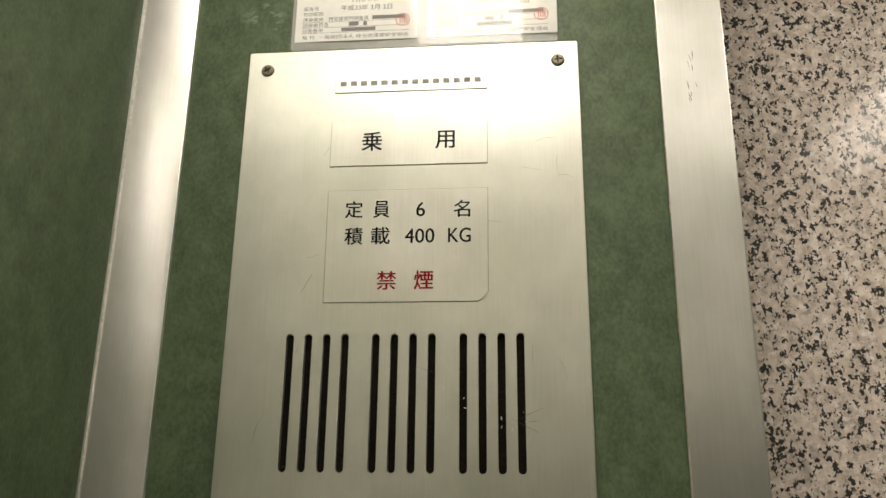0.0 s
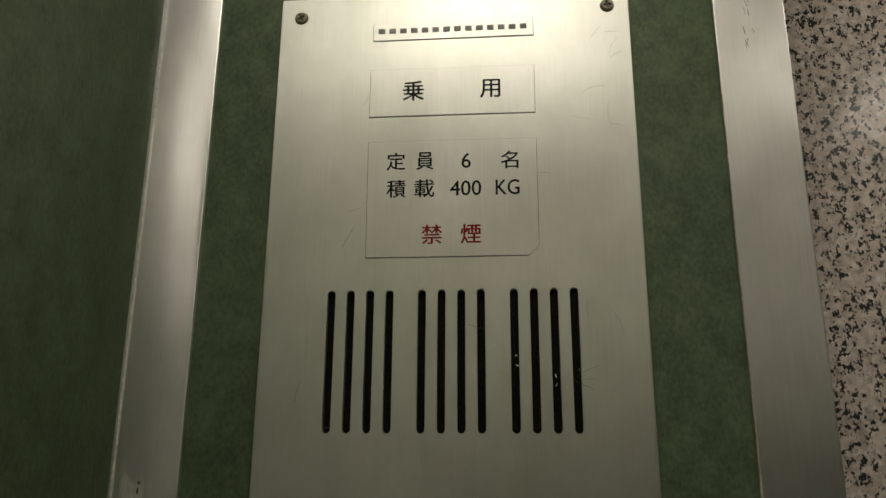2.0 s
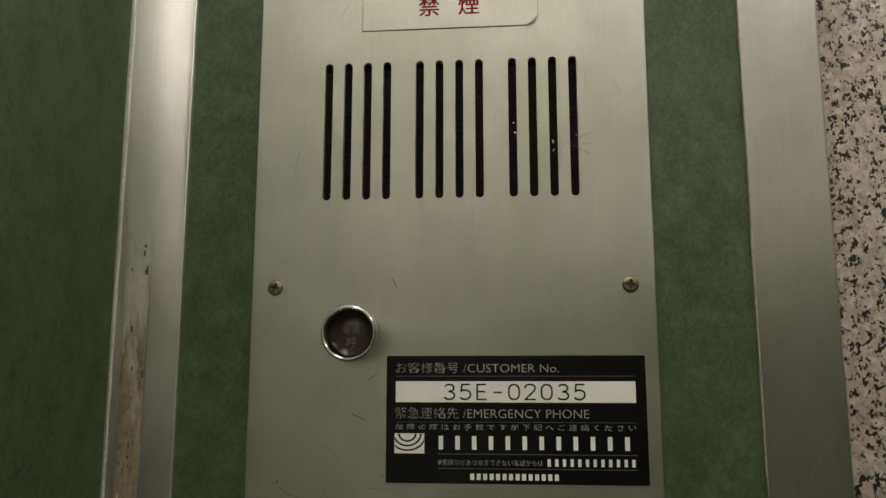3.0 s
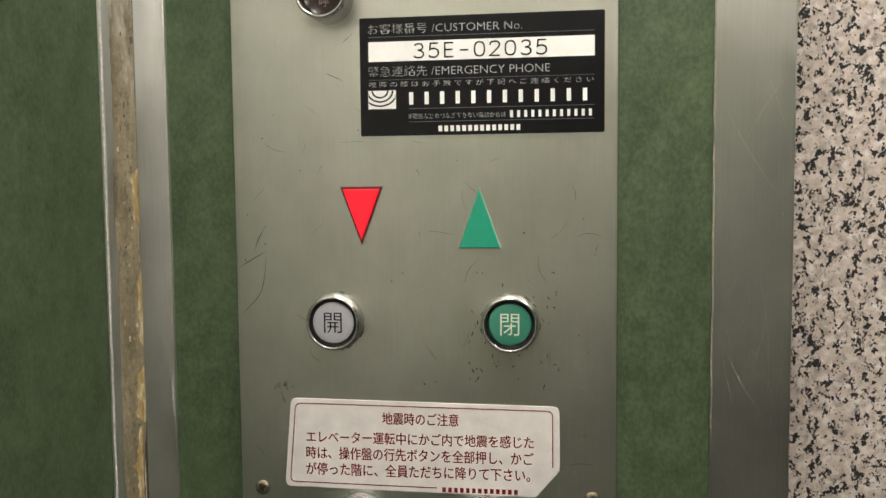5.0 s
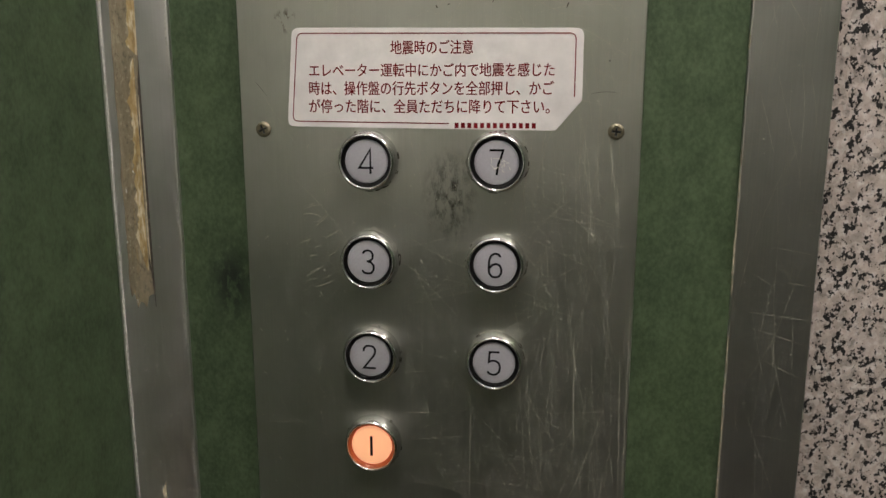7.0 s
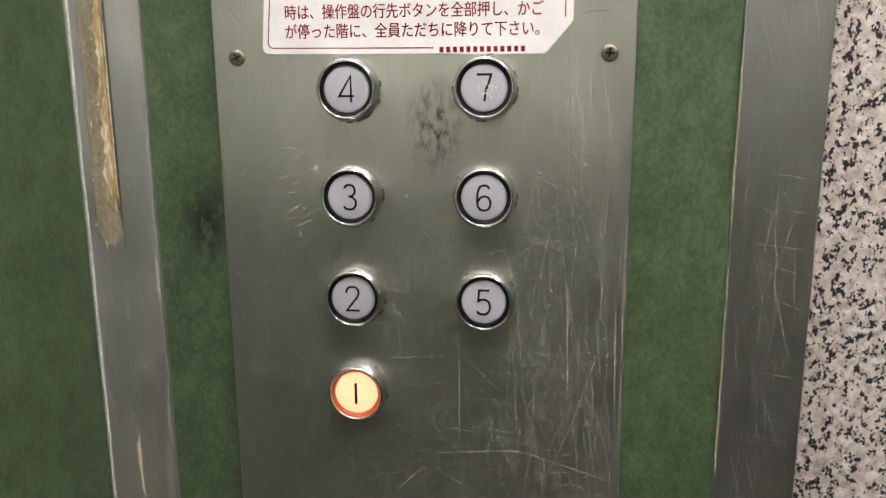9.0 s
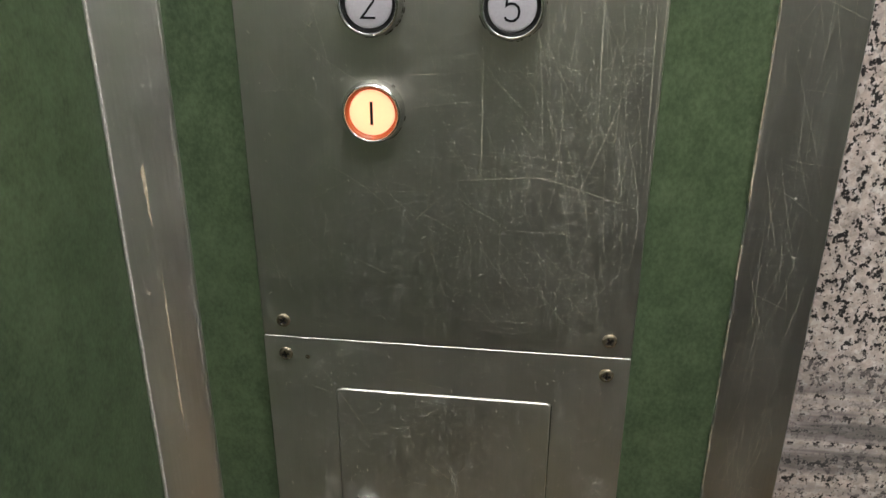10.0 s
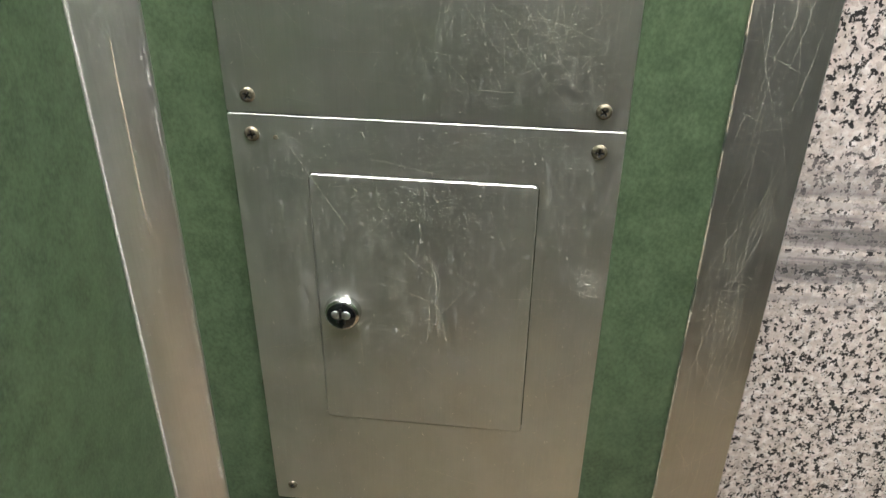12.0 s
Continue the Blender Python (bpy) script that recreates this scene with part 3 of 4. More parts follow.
profile = [cove_point(i / 12) for i in range(13)]
loop = [(COVE_A[0] + 0.0012, WALL_Y + 0.001), (COVE_A[0] + 0.0012, 0.0012), (COVE_A[0] + 0.0002, 0.0008)] + profile
loop += [(COVE_B[0] + 0.0006, COVE_B[1] - 0.0014), (COVE_B[0] - 0.0006, COVE_B[1] - 0.0018), (X_L - 0.001, COVE_B[1] - 0.0018), (X_L - 0.001, WALL_Y + 0.001)]
corner = structure("trim_corner", sweep(loop, 0.0, Z_T), ALU_DULL, "hollow aluminium corner strip with old glue marks")
rng = random.Random(8)
bm = bmesh.new()
z = 0.05
while z < Z_T - 0.08:
    ln = rng.uniform(0.02, 0.12)
    w = rng.uniform(0.0008, 0.0015)
    box(bm, COVE_B[0] - 0.0008, COVE_B[0] - 0.0008 + w, COVE_B[1] - 0.0024, COVE_B[1] - 0.0017, z, z + ln)
    z += ln + rng.uniform(0, 0.003) * (rng.random() < 0.3)
part("edge_paint", bm, RIM, corner, "worn white edge", "stuff")
n = 90
bm = bmesh.new()
rows = []
wa = wb = 0.0
for i in range(n + 1):
    f = i / n
    z = 1.100 + f * 0.466
    wa, wb = 0.7 * wa + rng.uniform(-0.008, 0.008), 0.7 * wb + rng.uniform(-0.012, 0.012)
    u0, u1 = 0.485 + wa * 0.4, 0.89 + wb
    rows.append([bm.verts.new((*cove_point(u0 + (u1 - u0) * k / 8, 0.0003), z + rng.uniform(-0.006, 0.006) * (i in (0, n)))) for k in range(9)])
for a, b in zip(rows, rows[1:]):
    for k in range(8):
        bm.faces.new((a[k], a[k + 1], b[k + 1], b[k]))
part("glue_residue", bm, RESIDUE, corner, "grey brown dried adhesive, thinning upwards")


def glue_flake(u_edge, width, za, zb, off, grow=0.0, into=None):
    """A flake of glue that clings to the straight edge of the old adhesive."""
    bm = into or bmesh.new()
    rows = []
    wob, n = 0.0, max(10, int((zb - za) / 0.0025))
    for i in range(n + 1):
        f = i / n
        wob = 0.75 * wob + rng.uniform(-0.22, 0.22)
        w = width * max(0.12, 0.75 + wob) * min(1, 5 * f + 0.15, 7 * (1 - f) + 0.1) + grow
        z = za - grow * 0.02 + (zb - za + grow * 0.04) * f
        rows.append([bm.verts.new((*cove_point(u_edge + w * k / 3, off), z)) for k in range(4)])
    for a, b in zip(rows, rows[1:]):
        for k in range(3):
            bm.faces.new((a[k], a[k + 1], b[k + 1], b[k]))
    return bm


for za, zb, w in ((1.372, 1.408, 0.14), (1.296, 1.346, 0.12), (1.248, 1.284, 0.18), (1.118, 1.246, 0.17)):
    part("glue_flake", glue_flake(0.487 if za > 1.2 else 0.560, w, za, zb, 0.0007), OCHRE, corner, "ochre flake of dried glue")
part("glue_streak", glue_flake(0.520, 0.03, 1.12, 1.225, 0.0009), PALE_GLUE, corner, "pale streak of dried glue")
part("glue_streak", glue_flake(0.478, 0.075, 1.094, 1.245, 0.0005), DARK_GLUE, corner, "dark streak of dried glue")
part("glue_streak", glue_flake(0.482, 0.012, 1.20, 1.565, 0.0006), DARK_GLUE, corner, "dark line along the old adhesive")
part("glue_streak", glue_flake(0.49, 0.03, 0.775, 0.905, 0.0003), PALE_GLUE, corner, "pale streak of dried glue")
part("glue_streak", glue_flake(0.53, 0.07, 0.935, 0.975, 0.0003), PALE_GLUE, corner, "pale smear of dried glue")
for i in range(26):
    u, z = rng.uniform(0.50, 0.88), rng.uniform(1.30, 1.568)
    part("glue_speck", glue_flake(u, rng.uniform(0.02, 0.06), z, z + rng.uniform(0.0015, 0.006), 0.0005), DARK_GLUE if rng.random() < 0.7 else PALE_GLUE, corner)

specks = bmesh.new()
for i in range(90):
    z = 0.45 + 0.75 * rng.random() ** 1.3
    glue_flake(rng.uniform(0.06, 0.92), rng.uniform(0.015, 0.05), z, z + rng.uniform(0.0006, 0.0035), 0.0005, 0.0, specks)
part("paint_speck", specks, RIM, corner, "pale specks and dents", "stuff")
worn = bmesh.new()
z = 0.45
while z < 1.34:
    ln = rng.uniform(0.006, 0.04)
    if rng.random() < (0.85 if z < 0.98 else 0.4):
        glue_flake(0.025, rng.uniform(0.02, 0.045), z, z + ln, 0.0006, 0.0, worn)
    z += ln + rng.uniform(0.002, 0.014)
part("edge_wear", worn, RIM, corner, "chipped pale edge beside the laminate", "stuff")

# ---- ceiling lamps ----
def ceiling_lamp(x):
    lamp = thing("ceiling_light", (x, -0.465, Z_T), "long lit ceiling light with a white frame", "lamp", "ceiling lights")
    part("frame", one_box(x - 0.09, x + 0.09, -0.76, -0.17, Z_T - 0.03, Z_T, bevel=0.003), LAMP_FRAME, lamp)
    part("diffuser", one_box(x - 0.072, x + 0.072, -0.74, -0.19, Z_T - 0.042, Z_T - 0.0305, bevel=0.004), DIFFUSER, lamp, "glowing white diffuser")


for x in (0.015, 0.72):
    ceiling_lamp(x)

# ---- shared small parts ----
def screw_mesh(r):
    n = 24
    bm = lathe([(r, 0.0), (r * 0.98, -0.0006), (r * 0.86, -0.0013), (r * 0.66, -0.0018)], n)
    rim = [v for v in bm.verts if abs(v.co.y + 0.0018) < 1e-6]
    a, w = r * 0.56, r * 0.15
    cross = [(w, w), (w, a), (-w, a), (-w, w), (-a, w), (-a, -w), (-w, -w), (-w, -a), (w, -a), (w, -w), (a, -w), (a, w)]
    top = [bm.verts.new((x, -0.0018, z)) for x, z in cross]
    deep = [bm.verts.new((x * 0.8, -0.0006, z * 0.8)) for x, z in cross]
    es = [bm.edges.new((p, q)) for p, q in zip(top, top[1:] + top[:1])]
    rs = set(rim)
    es += [e for e in bm.edges if e.verts[0] in rs and e.verts[1] in rs]
    bmesh.ops.triangle_fill(bm, use_beauty=True, use_dissolve=False, edges=es, normal=(0, -1, 0))
    for i in range(12):
        j = (i + 1) % 12
        bm.faces.new((top[i], top[j], deep[j], deep[i])).material_index = 1
    bm.faces.new(deep).material_index = 1
    me = mesh_of("screw", bm, DIRTY_CHROME)
    me.materials.append(BLACK)
    return me


SCREW = screw_mesh(0.0047)
SCREW_SMALL = screw_mesh(0.0038)
BEZEL = mesh_of("bezel", lathe([(0.0179, 0.0), (0.0179, -0.0025), (0.0175, -0.0058), (0.0167, -0.0082), (0.0160, -0.0092), (0.0154, -0.0094), (0.0150, -0.0088), (0.0149, -0.0070), (0.0149, -0.0010)], 48), CHROME)
COLLAR = mesh_of("collar", lathe([(0.0149, -0.0052), (0.0138, -0.0058), (0.0128, -0.0056), (0.0128, -0.001)], 40), BLACK)
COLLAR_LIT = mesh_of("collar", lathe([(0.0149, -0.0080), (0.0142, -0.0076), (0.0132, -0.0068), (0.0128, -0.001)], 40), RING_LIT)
CAP_PROFILE = [(0.0128, -0.001), (0.0128, -0.0064), (0.0124, -0.0071), (0.0115, -0.0074), (0.006, -0.00755), (0.0, -0.0076)]
CAPS = {k: mesh_of("cap", lathe(CAP_PROFILE, 40), k) for k in (CAP, CAP_GREEN, CAP_LIT)}

# ---- upper operating panel ----
PW, P_TOP, SEAM, P_BOT = 0.1176, 1.8825, 0.8585, 0.5348
panel = thing("operating_panel", (0, 0, SEAM), "tall scratched stainless steel lift operating panel on green laminate", "lift panel")
SLOTS = [-0.074, -0.062, -0.050, -0.038, -0.018, -0.006, 0.006, 0.018, 0.038, 0.050, 0.062, 0.074]
slot_holes = [rounded(x - 0.0025, x + 0.0025, 1.5895, 1.6755, 0.00245, 4) for x in SLOTS]
RT = [(-0.0495, 1.3955), (-0.0367, 1.3605), (-0.0235, 1.3955)]
GT = [(0.0235, 1.3580), (0.0485, 1.3580), (0.0358, 1.3935)]
plate = part("plate", slab(rounded(-PW, PW, SEAM + 0.0003, P_TOP, 0.0016, 2), 0.0, 0.0045, slot_holes, 0.0005), STEEL, panel)
bm = bmesh.new()
for i, (z, sx) in enumerate((z, s) for z in np.arange(1.588, 1.677, 0.0042) for s in SLOTS):
    box(bm, sx - 0.0028, sx + 0.0028, 0.0031, 0.0039, float(z), float(z) + 0.0024)
box(bm, -0.085, 0.085, 0.0036, 0.0042, 1.58, 1.685)
part("speaker_mesh", bm, RECESS, panel, "dark woven mesh behind the slots")
for x, z in ((-0.1035, 1.8675), (0.1035, 1.8675), (-0.1035, 1.5370), (0.1035, 1.5370), (-0.1040, 1.2047), (0.1035, 1.2047), (-0.1035, 0.8700), (0.1035, 0.8700)):
    s = placed("screw", SCREW, (x, 0, z), panel)
    s.rotation_euler = (0, rng.uniform(0, 1.5), 0)


def kanji(parent, body, cx, cz, size, y, ink, bold=0.012, squeeze=1.0):
    part("lettering", heavy(letters(body, cx - size * squeeze / 2, cx + size * squeeze / 2, cz - size / 2, cz + size / 2, y), 0.00022), ink, parent)


EDGE = plain("dark plate edge", (0.16, 0.14, 0.10), 0.6, 0.3)


def small_plate(label, poly):
    rim = part("name_plate", slab(poly, -0.0008, 0.0002, (), 0.0002), PLATE, panel, label)
    part("edge_line", slab(inset(poly, -0.0003), -0.0002, 0.0001), EDGE, rim)
    return rim


maker = small_plate("narrow metal plate with dark bars", rounded(-0.0530, 0.0542, 1.8475, 1.8605))
rng = random.Random(3)
word_bars("letter_bar", -0.0495, 0.0505, 1.8524, 1.8562, -0.0008, 0.0073, 0.62, BAR_INK, maker)
use = small_plate("metal plate with black writing", rounded(-0.0540, 0.0540, 1.7915, 1.8255))
kanji(use, "乗", -0.0252, 1.8093, 0.0140, -0.00095, INK, 0.0)
kanji(use, "用", 0.0252, 1.8093, 0.0130, -0.00095, INK, 0.0)
load = small_plate("metal plate with black and red writing and a bent corner", [(-0.0535, 1.6960), (0.0475, 1.6960), (0.0540, 1.7025), (0.0540, 1.7735), (-0.0540, 1.7735)])
for body, cx, cz, w, h in (("定", -0.0357, 1.7597, 0.0118, 0.0118), ("員", -0.0170, 1.7595, 0.0108, 0.0118), ("名", 0.0370, 1.7590, 0.0108, 0.0118), ("積", -0.0352, 1.7410, 0.0120, 0.0118), ("載", -0.0172, 1.7410, 0.0125, 0.0118)):
    part("lettering", heavy(letters(body, cx - w / 2, cx + w / 2, cz - h / 2, cz + h / 2, -0.00095), 0.00018), INK, load)
for body, x0, x1, z0, z1 in (("6", 0.0065, 0.0123, 1.7540, 1.7642), ("400", -0.0008, 0.0188, 1.7355, 1.7455), ("KG", 0.0280, 0.0428, 1.7355, 1.7455)):
    part("lettering", heavy(letters(body, x0, x1, z0, z1, -0.00095), 0.00014), INK, load)
kanji(load, "禁", -0.0122, 1.7103, 0.0125, -0.00095, RED_INK, 0.0)
kanji(load, "煙", 0.0122, 1.7103, 0.0125, -0.00095, RED_INK, 0.0)
flap = bmesh.new()
tri = [flap.verts.new(c) for c in ((0.0475, -0.0009, 1.6960), (0.0540, -0.0009, 1.7025), (0.0528, -0.0030, 1.6995), (0.0500, -0.0028, 1.6968))]
flap.faces.new(tri)
part("bent_corner", flap, CHROME, load, "corner of the plate bent outward")

STROKES = {
    "2": [[(0.04, 0.74), (0.06, 0.88), (0.22, 0.98), (0.5, 1.0), (0.78, 0.97), (0.93, 0.85), (0.93, 0.70), (0.82, 0.56), (0.35, 0.22), (0.04, 0.0), (0.98, 0.0)]],
    "3": [[(0.10, 0.86), (0.26, 0.97), (0.5, 1.0), (0.76, 0.96), (0.9, 0.84), (0.88, 0.66), (0.70, 0.55), (0.42, 0.53)], [(0.42, 0.53), (0.74, 0.49), (0.96, 0.36), (0.96, 0.17), (0.78, 0.03), (0.5, 0.0), (0.2, 0.03), (0.04, 0.14)]],
    "4": [[(0.80, 0.0), (0.80, 1.0), (0.04, 0.24), (1.0, 0.24)]],
    "5": [[(0.92, 1.0), (0.18, 1.0), (0.12, 0.55), (0.34, 0.62), (0.62, 0.62), (0.88, 0.52), (0.97, 0.34), (0.90, 0.14), (0.68, 0.02), (0.4, 0.0), (0.16, 0.04), (0.03, 0.14)]],
    "6": [[(0.88, 0.86), (0.74, 0.97), (0.5, 1.0), (0.22, 0.92), (0.08, 0.72), (0.04, 0.42), (0.08, 0.18), (0.26, 0.03), (0.5, 0.0), (0.78, 0.04), (0.94, 0.18), (0.95, 0.36), (0.82, 0.51), (0.55, 0.57), (0.26, 0.51), (0.08, 0.34)]],
    "0": [[(0.5, 0.0), (0.78, 0.05), (0.94, 0.22), (0.98, 0.5), (0.94, 0.78), (0.78, 0.95), (0.5, 1.0), (0.22, 0.95), (0.06, 0.78), (0.02, 0.5), (0.06, 0.22), (0.22, 0.05), (0.5, 0.0)]],
    "E": [[(0.92, 1.0), (0.10, 1.0), (0.10, 0.0), (0.95, 0.0)], [(0.10, 0.52), (0.84, 0.52)]],
    "-": [[(0.10, 0.46), (0.90, 0.46)]],
    "7": [[(0.02, 1.0), (0.96, 1.0), (0.82, 0.72), (0.62, 0.42), (0.52, 0.0)]],
}


def stroke_numeral(body, x0, x1, z0, z1, y, w):
    """An engraved numeral drawn in one thin even stroke."""
    bm = bmesh.new()
    for line in STROKES[body]:
        pts = [Vector((x0 + (x1 - x0) * u, z0 + (z1 - z0) * v)) for u, v in line]
        left, right = [], []
        for i, p in enumerate(pts):
            d0 = (p - pts[i - 1]).normalized() if i else (pts[1] - p).normalized()
            d1 = (pts[i + 1] - p).normalized() if i + 1 < len(pts) else d0
            d = d0 + d1
            d = d.normalized() if d.length > 0.2 else d1
            side = Vector((-d.y, d.x)) * (w / 2 / max(0.45, d.dot(d1)))
            left.append(bm.verts.new((p.x + side.x, y, p.y + side.y)))
            right.append(bm.verts.new((p.x - side.x, y, p.y - side.y)))
        for i in range(len(pts) - 1):
            bm.faces.new((left[i], left[i + 1], right[i + 1], right[i]))
    return bm


# call button with a deep chrome ring
CC = (-0.0548, 1.5092)
call = part("call_button", lathe([(0.0152, 0.0), (0.0153, -0.0130), (0.0157, -0.0150), (0.0158, -0.0195), (0.0154, -0.0210), (0.0145, -0.0216), (0.0136, -0.0208), (0.0130, -0.0185), (0.0128, -0.0120)], 48, CC), CHROME, panel, "dark call button in a deep chrome ring")
part("lens", lathe([(0.0129, -0.0125), (0.0120, -0.0140), (0.0, -0.0145)], 36, CC), CAP_DARK, call, "dark brown lens")
part("lettering", join(letters("呼", CC[0] - 0.0020, CC[0] + 0.0038, CC[1] - 0.0080, CC[1] - 0.0022, -0.0148), letters("非常", CC[0] - 0.0045, CC[0] + 0.0055, CC[1] - 0.0002, CC[1] + 0.0042, -0.0148)), FAINT_INK, call)

# black sticker with the customer number
ST = part("number_sticker", slab(rounded(-0.0362, 0.1098, 1.4262, 1.4970, 0.0008, 2), -0.0004, 0.0002), STICKER_BLACK, panel, "glossy black sticker with white writing")
SY = -0.00055
part("lettering", letters("お客様番号 /CUSTOMER No.", -0.0308, 0.0618, 1.4872, 1.4932, SY, -0.02), SILVER_INK, ST)
part("number_field", bars([(-0.0308, 0.1040, 1.4708, 1.4826)], -0.0004), WHITE_INK, ST, "white field")
for i, body in enumerate("35E-02035"):
    x = -0.0032 + 0.00915 * i
    part("numeral", stroke_numeral(body, x, x + 0.0062, 1.4725, 1.4808, -0.0007, 0.00095), INK, ST)
part("lettering", letters("緊急連絡先 /EMERGENCY PHONE", -0.0308, 0.0780, 1.4618, 1.4680, SY, -0.02), SILVER_INK, ST)
part("lettering", letters("故 障 の 際 は お 手 数 で す が 下 記 へ ご 連 絡 く だ さ い", -0.0308, 0.1035, 1.4555, 1.4588, SY, -0.015), SILVER_INK, ST)
part("ruled_line", bars([(-0.0308, 0.1040, 1.4853, 1.4856), (-0.0308, 0.1040, 1.4598, 1.4600), (-0.0065, 0.1040, 1.4422, 1.4425), (-0.0065, 0.1040, 1.4343, 1.4346)], -0.0004), GREY_INK, ST)
word_bars("digit_bar", -0.0062, 0.1052, 1.4448, 1.4522, -0.0004, 0.0094, 0.27, WHITE_INK, ST)
word_bars("digit_bar", 0.0545, 0.1050, 1.4360, 1.4400, -0.0004, 0.0042, 0.42, WHITE_INK, ST)
part("lettering", letters("IP電話などおつなぎできない電話からは", -0.0065, 0.0520, 1.4362, 1.4394, SY, -0.015), SILVER_INK, ST)
word_bars("letter_bar", 0.0115, 0.0608, 1.4284, 1.4318, -0.0004, 0.0036, 0.62, WHITE_INK, ST)
emblem = part("emblem", bars([(-0.0313, -0.0143, 1.4425, 1.4535)], -0.0004), WHITE_INK, ST, "white square with dark arcs")
arcs = bmesh.new()
for r in (0.0042, 0.0072, 0.0102):
    vs = []
    for i in range(13):
        a = radians(180 + 180 * i / 12)
        vs.append([arcs.verts.new((min(-0.0145, max(-0.0311, -0.0240 + k * math.cos(a))), -0.00062, max(1.4428, 1.4533 + k * math.sin(a) * 0.85))) for k in (r, r + 0.0011)])
    for a, b in zip(vs, vs[1:]):
        arcs.faces.new((a[0], a[1], b[1], b[0]))
part("arc", arcs, INK, emblem)

# direction arrows
def scaled_triangle(tri, k):
    cx, cz = sum(p[0] for p in tri) / 3, sum(p[1] for p in tri) / 3
    return [(cx + (x - cx) * k, cz + (z - cz) * k) for x, z in tri]


def lit_red(name):
    """A red lens with a small bulb behind its middle."""
    m, nt, b = mat_base(name)
    b.inputs["Base Color"].default_value = (0.35, 0.004, 0.012, 1)
    b.inputs["Roughness"].default_value = 0.3
    b.inputs["Emission Color"].default_value = (1.0, 0.006, 0.016, 1)
    glow = near(nt, (-0.0366, 0, 1.3835), (0.021, 0.05, 0.026), 1.0)
    nt.links.new(calc(nt, "ADD", calc(nt, "MULTIPLY", glow, 1.05), 0.30), b.inputs["Emission Strength"])
    return m


RED_LIT = lit_red("lit red lens")
down = part("down_arrow", slab(scaled_triangle(RT, 1.02), -0.0010, 0.0002, (), 0.0003), RED_EDGE, panel, "lit red triangle pointing down with dark red edges")
part("lens", slab(scaled_triangle(RT, 0.88), -0.0022, -0.0009, (), 0.0006), RED_LIT, down, "lit red lens")
up = part("up_arrow", slab(scaled_triangle(GT, 1.06), -0.0004, 0.0002, (), 0.0003), TEAL_EDGE, panel, "unlit green triangle pointing up with a pale edge")
part("lens", slab(GT, -0.0017, -0.0003, (), 0.0005), TEAL, up, "green lens")

# earthquake notice
def soften(poly, radii, n=5):
    """The same outline with each corner rounded off."""
    out = []
    for i, r in enumerate(radii):
        p, a, c = Vector(poly[i]), Vector(poly[i - 1]), Vector(poly[(i + 1) % len(poly)])
        u, v = p + (a - p).normalized() * r, p + (c - p).normalized() * r
        out += [tuple(u.lerp(p, k / n).lerp(p.lerp(v, k / n), k / n)) for k in range(n + 1)]
    return out


NP = soften([(-0.0887, 1.2066), (0.0695, 1.2050), (0.0840, 1.2220), (0.0838, 1.2614), (-0.0840, 1.2634)], (0.0045, 0.0008, 0.0008, 0.0045, 0.0045))
notice = part("earthquake_notice", slab(NP, -0.0006, 0.0002, (), 0.0001), STICKER_SILVER, panel, "silver white notice with dark red writing and a cut corner")
NY = -0.00075
for body, x0, x1, z0, z1 in (("地震時のご注意", -0.0255, 0.0222, 1.2478, 1.2556), ("エレベーター運転中にかご内で地震を感じた", -0.0742, 0.0682, 1.2352, 1.2428), ("時は、操作盤の行先ボタンを全部押し、かご", -0.0745, 0.0680, 1.2248, 1.2328), ("が停った階に、全員ただちに降りて下さい。", -0.0748, 0.0660, 1.2145, 1.2225)):
    part("lettering", heavy(letters(body, x0, x1, z0, z1, NY), 0.00008), RED_INK, notice)
word_bars("letter_bar", 0.0118, 0.0605, 1.2062, 1.2092, -0.0006, 0.0037, 0.6, RED_INK, notice)


BORDER = [(-0.0856, 1.2094), (0.0660, 1.2078), (0.0800, 1.2240), (0.0799, 1.2590), (-0.0812, 1.2605)]
outer = soften(BORDER, (0.0040, 0.0004, 0.0004, 0.0040, 0.0040))
inner = inset(outer, 0.0006)
keep = [i for i in range(len(outer)) if not 6 <= i <= 11]
keep = [i for i in keep if i > 11] + [i for i in keep if i < 6]
lb = bmesh.new()
pa = [lb.verts.new((outer[i][0], NY, outer[i][1])) for i in keep] + [lb.verts.new((0.0085, NY, 1.2084))]
pb = [lb.verts.new((inner[i][0], NY, inner[i][1])) for i in keep] + [lb.verts.new((0.0085, NY, 1.2090))]
for i in range(len(pa) - 1):
    lb.faces.new((pa[i], pa[i + 1], pb[i + 1], pb[i]))
part("border_line", lb, RED_INK, notice)


def ring_grime(rng, x, z):
    """Dark dirt caught round the foot of a button's ring, mostly below it."""
    bm = bmesh.new()
    for i in range(22):
        a = rng.gauss(-1.57, 1.2)
        r, da, w = rng.uniform(0.0176, 0.0183), rng.uniform(0.06, 0.22), rng.uniform(0.0003, 0.0007)
        q = [bm.verts.new((x + math.cos(a + k * da / 3) * (r + o), -0.00016, z + math.sin(a + k * da / 3) * (r + o))) for o in (0, w) for k in range(4)]
        for k in range(3):
            bm.faces.new((q[k], q[k + 1], q[k + 5], q[k + 4]))
    return bm


GRIME_RNG = random.Random(23)


